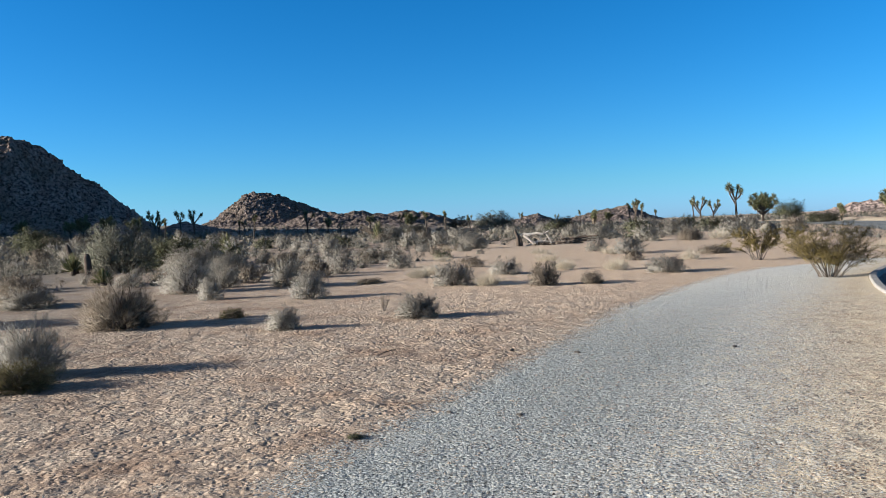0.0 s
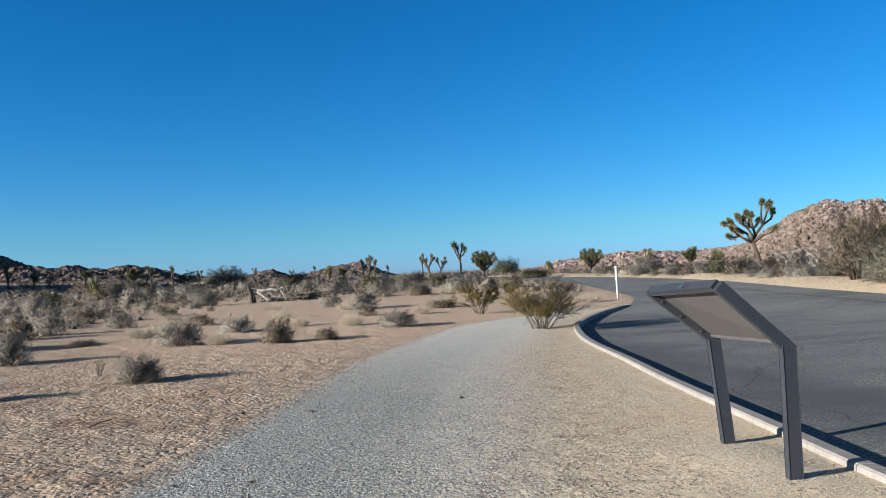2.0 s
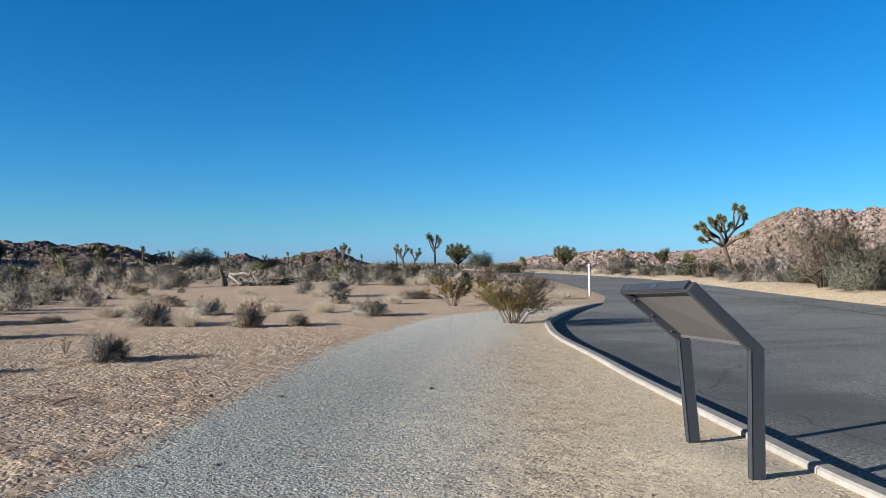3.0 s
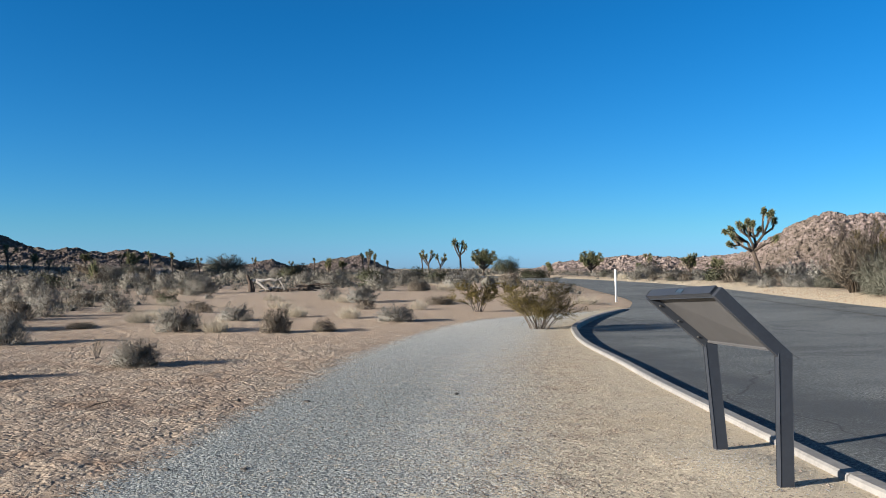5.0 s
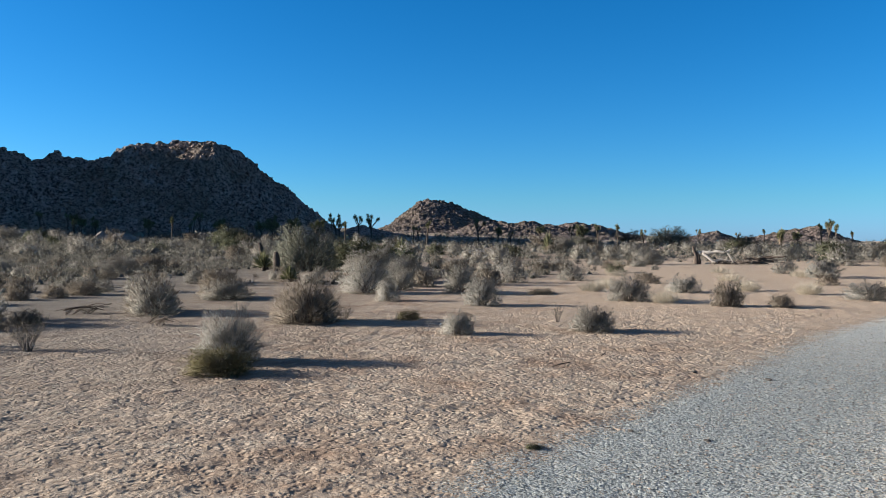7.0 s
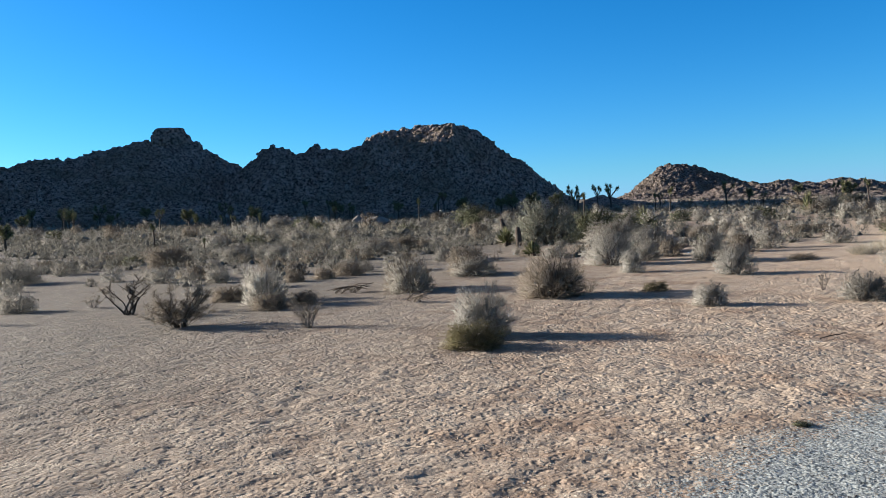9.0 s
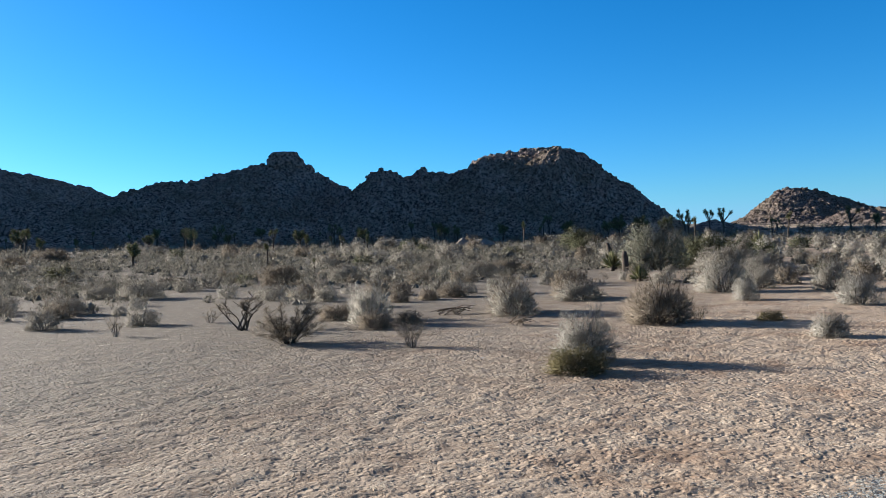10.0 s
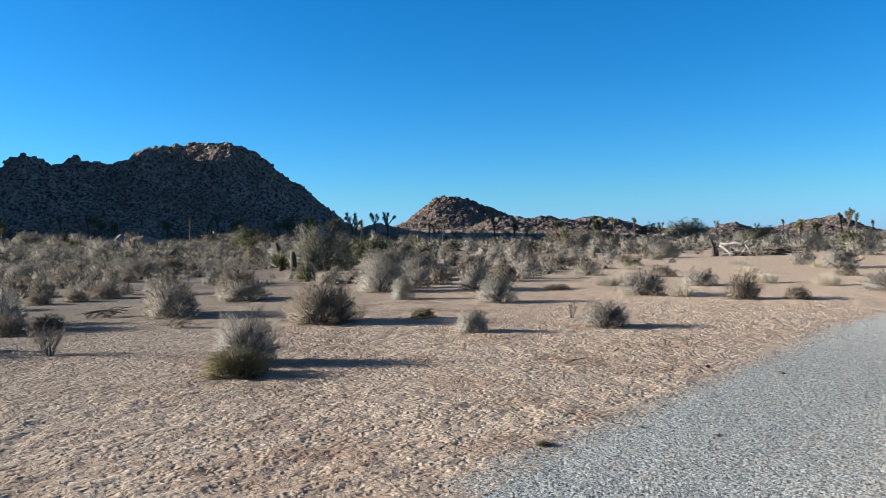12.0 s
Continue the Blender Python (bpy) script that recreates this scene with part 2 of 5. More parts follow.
def leafy(name, stops, through_light=0.12, vary=0.2):
    """Leaves and twigs: colour differs from piece to piece and from plant to plant."""
    m, n, l, b = material(name, 0.85, spec=0.2)
    g = n.new("ShaderNodeNewGeometry")
    col = ramp(n, l, g.outputs["Random Per Island"], stops)
    o = n.new("ShaderNodeObjectInfo")
    tone = ramp(n, l, o.outputs["Random"], [(0, (1 - vary,) * 3), (1, (1 + vary, 1 + vary * 0.9, 1 + vary * 0.75))])
    col = mix(n, l, 1.0, col, tone, "MULTIPLY")
    l.new(col, b.inputs["Base Color"])
    if through_light:
        t = n.new("ShaderNodeBsdfTranslucent")
        l.new(col, t.inputs["Color"])
        s = n.new("ShaderNodeMixShader")
        s.inputs["Fac"].default_value = through_light
        l.new(b.outputs["BSDF"], s.inputs[1])
        l.new(t.outputs["BSDF"], s.inputs[2])
        l.new(s.outputs["Shader"], n["Material Output"].inputs["Surface"])
    return m


def rock_material(name, warm, shade=0.44, relief=1.2):
    m, n, l, b = material(name, 0.95, spec=0.15)
    p = position(n)
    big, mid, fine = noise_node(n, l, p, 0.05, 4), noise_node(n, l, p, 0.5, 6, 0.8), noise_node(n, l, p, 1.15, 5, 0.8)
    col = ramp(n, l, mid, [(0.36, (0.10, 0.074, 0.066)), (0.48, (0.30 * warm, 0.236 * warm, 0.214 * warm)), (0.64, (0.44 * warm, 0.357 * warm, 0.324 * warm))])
    # flecks painted in: dark for brush and shaded gaps, pale for sun-catching rocks
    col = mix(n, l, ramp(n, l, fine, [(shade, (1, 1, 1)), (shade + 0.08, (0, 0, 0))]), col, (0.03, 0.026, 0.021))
    col = mix(n, l, ramp(n, l, fine, [(0.58, (0, 0, 0)), (0.66, (1, 1, 1))]), col, (0.53 * warm, 0.423 * warm, 0.376 * warm))
    col = mix(n, l, ramp(n, l, big, [(0.45, (0, 0, 0)), (0.65, (0.5, 0.5, 0.5))]), col, (0.14, 0.115, 0.08))
    l.new(col, b.inputs["Base Color"])
    bump(n, l, b, fine, 1.0, relief)
    return m


GROUND = ground_material()
ASPHALT = asphalt_material()
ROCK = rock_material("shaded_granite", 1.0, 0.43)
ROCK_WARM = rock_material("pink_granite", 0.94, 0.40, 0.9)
# same granite, dimmed to put the far hills' partial shade into its colour
ROCK_DIM_BROWN = rock_material("dim_brown_granite", 0.6)
CONCRETE = mottled("kerb_concrete", [(0.3, (0.16, 0.155, 0.148)), (0.5, (0.23, 0.222, 0.21)), (0.75, (0.31, 0.297, 0.275))], 3.0, 0.9, 0.4, 0.006, per_object=0.06)
STEEL = mottled("brown_grey_paint", [(0.3, (0.023, 0.027, 0.035)), (0.6, (0.033, 0.038, 0.048)), (0.8, (0.047, 0.053, 0.064))], 6.0, 0.5, 0.1, 0.002, metal=0.1, spec=0.4)
PANEL = mottled("panel_back", [(0.3, (0.064, 0.063, 0.065)), (0.6, (0.077, 0.076, 0.078)), (0.8, (0.093, 0.091, 0.092))], 4.0, 0.6, 0.1, 0.002)
BOLT = mottled("bolt_steel", [(0.3, (0.14, 0.135, 0.13)), (0.7, (0.24, 0.235, 0.23))], 30.0, 0.4, 0.1, 0.001, metal=0.8)
STICKER = mottled("blue_label", [(0.3, (0.024, 0.040, 0.060)), (0.7, (0.034, 0.056, 0.082))], 30.0, 0.5, 0.05, 0.001)
WHITE = mottled("white_plastic", [(0.3, (0.68, 0.67, 0.64)), (0.7, (0.80, 0.79, 0.76))], 8.0, 0.5, 0.1, 0.002)
LINE = mottled("dark_seam", [(0.42, (0.035, 0.033, 0.03)), (0.55, (0.06, 0.055, 0.045)), (0.75, (0.14, 0.12, 0.08))], 1.2, 0.8, 0.2, 0.003)
DEADWOOD = mottled("bleached_wood", [(0.3, (0.17, 0.15, 0.13)), (0.5, (0.35, 0.318, 0.28)), (0.75, (0.50, 0.46, 0.41))], 3.0, 0.9, 0.7, 0.03)
OLDWOOD = mottled("dark_dead_bark", [(0.3, (0.04, 0.031, 0.025)), (0.55, (0.08, 0.06, 0.047)), (0.8, (0.14, 0.108, 0.084))], 4.0, 0.95, 0.9, 0.04)
BARK = mottled("yucca_bark", [(0.3, (0.035, 0.027, 0.021)), (0.55, (0.07, 0.054, 0.042)), (0.8, (0.125, 0.098, 0.074))], 2.5, 0.95, 0.9, 0.06)
STONE = mottled("loose_stone", [(0.3, (0.12, 0.10, 0.085)), (0.55, (0.24, 0.20, 0.165)), (0.8, (0.36, 0.31, 0.26))], 5.0, 0.95, 0.6, 0.02, per_object=0.15)
BOULDER = mottled("grey_boulder", [(0.3, (0.10, 0.088, 0.08)), (0.55, (0.19, 0.168, 0.15)), (0.8, (0.32, 0.285, 0.25))], 1.0, 0.95, 0.6, 0.1)
TWIG = leafy("grey_twigs", [(0.0, (0.06, 0.05, 0.041)), (0.5, (0.12, 0.10, 0.083)), (1.0, (0.22, 0.19, 0.16))], 0.0)
TWIG_DARK = leafy("dark_twigs", [(0.0, (0.035, 0.027, 0.02)), (0.5, (0.07, 0.055, 0.041)), (1.0, (0.12, 0.096, 0.072))], 0.0)
SAGE = leafy("sage_leaves", [(0.0, (0.185, 0.176, 0.155)), (0.5, (0.262, 0.25, 0.224)), (1.0, (0.345, 0.33, 0.298))], 0.28)
PALE = leafy("pale_dry_leaves", [(0.0, (0.25, 0.242, 0.22)), (0.5, (0.33, 0.319, 0.29)), (1.0, (0.41, 0.396, 0.362))], 0.28)
BROWN = leafy("brown_dry_leaves", [(0.0, (0.13, 0.111, 0.088)), (0.5, (0.195, 0.168, 0.136)), (1.0, (0.272, 0.236, 0.194))], 0.25)
STRAW = leafy("straw", [(0.0, (0.27, 0.24, 0.185)), (0.5, (0.37, 0.332, 0.265)), (1.0, (0.47, 0.425, 0.345))], 0.2)
SMOKE = leafy("grey_green_leaves", [(0.0, (0.10, 0.105, 0.082)), (0.5, (0.15, 0.155, 0.125)), (1.0, (0.215, 0.22, 0.18))], 0.2)
OLIVE = leafy("olive_leaves", [(0.0, (0.075, 0.068, 0.034)), (0.5, (0.125, 0.113, 0.058)), (1.0, (0.185, 0.166, 0.09))], 0.25)
GREEN = leafy("dark_green_leaves", [(0.0, (0.05, 0.057, 0.035)), (0.5, (0.095, 0.103, 0.062)), (1.0, (0.16, 0.165, 0.10))])
CREO = leafy("creosote_leaves", [(0.0, (0.085, 0.068, 0.022)), (0.5, (0.145, 0.115, 0.037)), (1.0, (0.225, 0.178, 0.06))], 0.25)
SPIKE = leafy("yucca_blades", [(0.0, (0.055, 0.064, 0.032)), (0.5, (0.115, 0.12, 0.06)), (1.0, (0.20, 0.19, 0.10))], 0.1, 0.12)
SKIRT = leafy("dead_yucca_blades", [(0.0, (0.15, 0.115, 0.08)), (0.5, (0.26, 0.205, 0.145)), (1.0, (0.38, 0.31, 0.22))], 0.0, 0.12)
SCRUB = leafy("far_scrub", [(0.0, (0.072, 0.071, 0.06)), (0.4, (0.115, 0.112, 0.098)), (0.75, (0.16, 0.155, 0.137)), (1.0, (0.235, 0.222, 0.19))], 0.25, 0.0)

THICKET = leafy("dark_brush", [(0.0, (0.095, 0.09, 0.074)), (0.5, (0.165, 0.156, 0.13)), (1.0, (0.255, 0.24, 0.205))], 0.2, 0.0)


# ---- mesh helpers ----
def mesh_object(name, verts, faces, mat, parent=None, label="", smooth=False):
    me = bpy.data.meshes.new(name)
    me.from_pydata([tuple(v) for v in verts], [], faces)
    me.materials.append(mat)
    if smooth:
        me.polygons.foreach_set("use_smooth", [True] * len(me.polygons))
    me.update()
    ob = new(name, me)
    ob.parent = parent
    return tagged(ob, label)


def round_normals(ob, centres):
    """Foliage is shaded as a rounded mass: each leaf's normal leans away from its plant's middle."""
    me = ob.data
    n = len(me.vertices)
    co = np.empty(n * 3)
    me.vertices.foreach_get("co", co)
    out = co.reshape(-1, 3) - np.asarray(centres)
    out /= np.linalg.norm(out, axis=1)[:, None] + 1e-9
    me.polygons.foreach_set("use_smooth", [True] * len(me.polygons))
    me.normals_split_custom_set_from_vertices(out.tolist())
    return ob


def part(name, bm, mat, parent, label="", smooth=False):
    me = bpy.data.meshes.new(name)
    bmesh.ops.recalc_face_normals(bm, faces=bm.faces)
    bm.to_mesh(me)
    bm.free()
    me.materials.append(mat)
    if smooth:
        me.polygons.foreach_set("use_smooth", [True] * len(me.polygons))
    ob = new(name, me)
    ob.parent = parent
    return tagged(ob, label)


def empty(name, label, category, group="", kind=""):
    return tagged(new(name), label, category, group, kind)


# ---- lie of the land ----
def lattice(ix, iy, salt):
    k = (ix.astype(np.int64) * 374761393 + iy.astype(np.int64) * 668265263 + salt * 1274126177) & 0x7FFFFFFF
    k = ((k ^ (k >> 13)) * 1103515245) & 0x7FFFFFFF
    return ((k ^ (k >> 16)) & 0xFFFF) / 65535.0


def value_noise(x, y, salt=0):
    x, y = np.asarray(x, float), np.asarray(y, float)
    ix, iy = np.floor(x), np.floor(y)
    fx, fy = x - ix, y - iy
    fx, fy = fx * fx * (3 - 2 * fx), fy * fy * (3 - 2 * fy)
    a, b = lattice(ix, iy, salt), lattice(ix + 1, iy, salt)
    c, d = lattice(ix, iy + 1, salt), lattice(ix + 1, iy + 1, salt)
    return (a * (1 - fx) + b * fx) * (1 - fy) + (c * (1 - fx) + d * fx) * fy


def fractal(x, y, salt=0, octaves=4, gain=0.5):
    total, amp, norm = 0.0, 1.0, 0.0
    for k in range(octaves):
        total = total + amp * value_noise(np.asarray(x) * 2 ** k + 17.3 * k, np.asarray(y) * 2 ** k - 9.1 * k, salt + k)
        norm += amp
        amp *= gain
    return total / norm - 0.5


def domes(x, y, size, salt):
    """Rounded lumps on a jittered lattice: height 0 to 1."""
    x, y = np.asarray(x, float) / size, np.asarray(y, float) / size
    ix, iy = np.floor(x), np.floor(y)
    best = np.zeros_like(x)
    for dx in (-1, 0, 1):
        for dy in (-1, 0, 1):
            jx, jy = ix + dx, iy + dy
            px, py = jx + lattice(jx, jy, salt), jy + lattice(jx, jy, salt + 1)
            r = 0.35 + 0.6 * lattice(jx, jy, salt + 2)
            d2 = (x - px) ** 2 + (y - py) ** 2
            best = np.maximum(best, np.sqrt(np.maximum(0, r * r - d2)))
    return best


def smooth_line(points, step):
    """A smooth curve through a few points, at even steps."""
    p = np.array(points, float)
    q = np.vstack([2 * p[0] - p[1], p, 2 * p[-1] - p[-2]])
    out = []
    for i in range(1, len(q) - 2):
        n = max(2, int(np.linalg.norm(q[i + 1] - q[i]) / step))
        for t in np.arange(n) / n:
            out.append(0.5 * (2 * q[i] + (q[i + 1] - q[i - 1]) * t + (2 * q[i - 1] - 5 * q[i] + 4 * q[i + 1] - q[i + 2]) * t * t
                              + (3 * q[i] - q[i - 1] - 3 * q[i + 1] + q[i + 2]) * t ** 3))
    out.append(p[-1])
    return np.array(out)


# asphalt edges: the kerbed pull-out, then the open road's near edge; and the road's far edge
KERB_LINE = smooth_line([(2.83, -6), (3.28, 0), (3.99, 3.37), (4.61, 5.36), (5.48, 8.0), (6.22, 10.05), (7.08, 12.55), (7.95, 14.55), (9.2, 16.85), (11.5, 19.8), (14.6, 23.0)], 0.25)
ROAD_NEAR = smooth_line([(14.9, 23.3), (18.2, 28.6), (23.5, 40.5), (31.2, 59.2), (37.0, 82), (39, 108), (38, 140)], 1.0)
ROAD_FAR = smooth_line([(11, -30), (12.5, -8), (15.2, 4), (20.3, 15.6), (24.6, 25), (28.1, 32.1), (33.1, 42.7), (38.0, 57), (43.5, 82), (46, 108), (45.5, 140)], 1.0)
ROAD_RING = np.vstack([[(0.5, -30)], KERB_LINE, ROAD_NEAR, ROAD_FAR[::-1]])
GRAVEL_EDGE = smooth_line([(-2.3, -7), (-1.95, -2), (-1.6, 1.5), (-1.15, 4.4), (-0.48, 5.97), (0.33, 7.67), (1.37, 9.8), (2.62, 12.5), (5.57, 17.3), (7.9, 20.0), (10.5, 21.3)], 0.3)


def to_line(x, y, line):
    """Distance of many places from an open line."""
    best = np.full(x.shape, 1e9)
    for (ax, ay), (bx, by) in zip(line[:-1], line[1:]):
        ux, uy = bx - ax, by - ay
        t = np.clip(((x - ax) * ux + (y - ay) * uy) / (ux * ux + uy * uy + 1e-12), 0, 1)
        best = np.minimum(best, (x - ax - t * ux) ** 2 + (y - ay - t * uy) ** 2)
    return np.sqrt(best)


def inside(x, y, ring):
    odd = np.zeros(x.shape, bool)
    for (ax, ay), (bx, by) in zip(ring, np.roll(ring, -1, 0)):
        if ay != by:
            odd ^= ((ay > y) != (by > y)) & (x < (bx - ax) * (y - ay) / (by - ay) + ax)
    return odd


def lie(x, y):
    """The land without its small lumps."""
    x, y = np.asarray(x, float), np.asarray(y, float)
    s = np.maximum(0, np.hypot(x, y) - 14)
    u = np.maximum(0, -0.95 * x + 0.3 * y - 25)
    return 0.003 * np.minimum(s, 500) ** 2 / (np.minimum(s, 500) + 8) + 0.035 * np.minimum(u, 400) ** 2 / (np.minimum(u, 400) + 30)


def road_drop(x, y):
    """How far the asphalt lies below the land: deep behind the kerb, flush on the open road."""
    return -0.004 + 0.08 * np.clip((24 - np.asarray(y, float)) / 6, 0, 1) * np.clip((19 - np.asarray(x, float)) / 4.5, 0, 1)


def height_at(x, y):
    return float(lie(x, y))


SURFACE = {}


def surface_at(x, y):
    """The ground sheet's own height, lumps and all."""
    xs, ys, z = SURFACE["x"], SURFACE["y"], SURFACE["z"]
    i = int(np.clip(np.searchsorted(xs, x) - 1, 0, len(xs) - 2))
    j = int(np.clip(np.searchsorted(ys, y) - 1, 0, len(ys) - 2))
    u, v = (x - xs[i]) / (xs[i + 1] - xs[i]), (y - ys[j]) / (ys[j + 1] - ys[j])
    return float((z[j, i] * (1 - u) + z[j, i + 1] * u) * (1 - v) + (z[j + 1, i] * (1 - u) + z[j + 1, i + 1] * u) * v)


def axis(cuts):
    out = []
    for a, b, step in cuts:
        out.extend(np.arange(a, b - 1e-6, step))
    return out


def spread(start, stop, step, factor):
    out, p = [], start
    while abs(p) < abs(stop):
        out.append(p)
        p += step
        step *= factor
    out.append(stop)
    return out


def build_ground():
    xs = np.array(spread(-14.0, -2600, -0.3, 1.12)[::-1] + axis([(-13.8, -10.5, 0.12), (-10.5, -7.5, 0.07), (-7.5, 4.6, 0.042), (4.6, 8.4, 0.06), (8.4, 10, 0.1), (10, 36, 0.27)]) + spread(36.0, 2600, 0.5, 1.12))
    ys = np.array(spread(-1.0, -900, -0.4, 1.15)[::-1] + axis([(-0.7, 3.2, 0.15), (3.2, 7.6, 0.035), (7.6, 10.5, 0.05), (10.5, 15, 0.08), (15, 17, 0.12), (17, 30, 0.25), (30, 46, 0.4)]) + spread(46.0, 2600, 0.6, 1.09))
    X, Y = np.meshgrid(xs, ys)
    Z = lie(X, Y)
    near = np.clip(1.6 - np.hypot(X, Y - 5) / 40, 0, 1)
    road = inside(X, Y, ROAD_RING)
    ring_gap = to_line(X.ravel(), Y.ravel(), ROAD_RING[::2]).reshape(X.shape)
    gravel_gap = to_line(X.ravel(), Y.ravel(), GRAVEL_EDGE).reshape(X.shape)
    ring = np.vstack([GRAVEL_EDGE, [(14.6, 23.0)], KERB_LINE[::-1], [(2.8, -7)]])
    path = inside(X, Y, ring) & ~road
    signed = np.where(path, gravel_gap, -gravel_gap)
    gravel = np.clip(0.5 + (signed - 0.22) / 0.6, 0, 1) * np.clip(1.2 - (signed - 1.6) / 3.0, 0, 1)
    kerb_gap = to_line(X.ravel(), Y.ravel(), KERB_LINE).reshape(X.shape)
    grit = np.where(path, np.clip((signed - 1.5) / 3.0, 0, 1), 0)
    grit = np.where((kerb_gap < 1.3) & ~road, np.maximum(grit, 1 - kerb_gap / 1.3), grit)
    shoulder = to_line(X.ravel(), Y.ravel(), ROAD_FAR[::2]).reshape(X.shape)
    grit = np.where((X > 12) & ~road & (shoulder < 4), np.maximum(grit, 1 - shoulder / 4), grit)
    # trampled sand: soft lumps, hollows and prints
    loose = 1 - 0.72 * np.maximum(gravel, grit)
    mound = 0.04 * np.exp(-(((X - 3.72) / 0.45) ** 2 + ((Y - 4.55) / 0.55) ** 2))
    lumps = 0.03 * fractal(X * 0.9, Y * 0.9, 3) + 0.014 * fractal(X * 3.2, Y * 3.2, 11, 3) + 0.020 * fractal(X * 9.0, Y * 9.0, 23, 2, 0.7)
    prints = -0.016 * domes(X, Y, 0.15, 41) * np.clip(fractal(X * 0.5, Y * 0.5, 57) * 4 + 0.9, 0.35, 1)
    away = np.clip((ring_gap - 0.1) / 0.8, 0, 1)
    Z = Z + near * loose * away * (lumps + prints) + np.where(road, 0, mound * np.clip(ring_gap / 0.3, 0, 1))
    Z = Z + np.clip(np.hypot(X, Y) / 200 - 0.1, 0, 1) * 1.2 * fractal(X / 40, Y / 40, 77)
    # the bank on the road's far side
    far_gap = to_line(X.ravel(), Y.ravel(), ROAD_FAR[::2]).reshape(X.shape)
    near_gap = to_line(X.ravel(), Y.ravel(), np.vstack([KERB_LINE[::3], ROAD_NEAR[::2]])).reshape(X.shape)
    bank = (~road) & (X > 12) & (far_gap < 14) & (far_gap < near_gap)
    Z = np.where(bank, Z + (0.30 + 0.25 * fractal(X * 0.5, Y * 0.5, 91)) * np.clip((far_gap - 0.4) / 1.6, 0, 1) * np.clip((14 - far_gap) / 9, 0, 1), Z)
    Z = np.where((~road) & (X > 12) & (far_gap < 0.45) & (far_gap < near_gap), lie(X, Y) - 0.025, Z)
    Z = np.where(road, lie(X, Y) - (road_drop(X, Y) + 0.06) * np.clip((ring_gap - 0.10) / 0.05, 0, 1), Z)
    SURFACE.update(x=xs, y=ys, z=Z)
    ny, nx = X.shape
    idx = np.arange(nx * ny).reshape(ny, nx)
    faces = np.stack([idx[:-1, :-1], idx[:-1, 1:], idx[1:, 1:], idx[1:, :-1]], -1).reshape(-1, 4)
    me = bpy.data.meshes.new("ground")
    me.from_pydata(np.stack([X, Y, Z], -1).reshape(-1, 3).tolist(), [], faces.tolist())
    me.polygons.foreach_set("use_smooth", [True] * len(me.polygons))
    me.materials.append(GROUND)
    for name, values in (("gravel", gravel), ("grit", grit)):
        at = me.attributes.new(name, "FLOAT", "POINT")
        at.data.foreach_set("value", values.ravel().astype(np.float32))
    tagged(new("ground", me), "trampled tan desert sand with a blue-grey gravel path", "ground", kind="structure")


build_ground()


def build_road():
    near = np.vstack([KERB_LINE[::2], ROAD_NEAR])
    far = ROAD_FAR
    def evenly(line, n):
        d = np.concatenate([[0], np.cumsum(np.linalg.norm(np.diff(line, axis=0), axis=1))])
        t = np.linspace(0, d[-1], n)
        return np.stack([np.interp(t, d, line[:, 0]), np.interp(t, d, line[:, 1])], 1)
    a, b = evenly(near, 160), evenly(np.vstack([[(7, -30)], far])[1:], 160)
    cols = 10
    grid = np.array([[p + (q - p) * k / cols for k in range(cols + 1)] for p, q in zip(a, b)])
    x, y = grid[..., 0], grid[..., 1]
    z = lie(x, y) - road_drop(x, y) + 0.012
    idx = np.arange(x.size).reshape(x.shape)
    faces = np.stack([idx[:-1, :-1], idx[:-1, 1:], idx[1:, 1:], idx[1:, :-1]], -1).reshape(-1, 4)
    ob = mesh_object("road", np.stack([x, y, z], -1).reshape(-1, 3), faces.tolist(), ASPHALT, smooth=True)
    tagged(ob, "worn grey asphalt road and pull-out with cracks", "road", kind="structure")
    # dark seam along the middle of the carriageway
    mid = smooth_line([(9.2, -12), (12.2, 2), (17.3, 13.7), (21.4, 23.2), (25.0, 31), (29.0, 41), (34.5, 57), (40.0, 82), (42.4, 108), (41.8, 138)], 1.0)
    v, fc = [], []
    for i in range(len(mid) - 1):
        d = mid[i + 1] - mid[i]
        s = np.array([d[1], -d[0]]) / np.linalg.norm(d) * 0.06
        for p in (mid[i] - s, mid[i] + s):
            v.append((p[0], p[1], height_at(*p) - float(road_drop(*p)) + 0.018))
    fc = [(2 * i, 2 * i + 1, 2 * i + 3, 2 * i + 2) for i in range(len(v) // 2 - 1)]
    tagged(mesh_object("road_seam", v, fc, LINE), "thin dark seam along the middle of the asphalt", "road marking", kind="structure")


build_road()


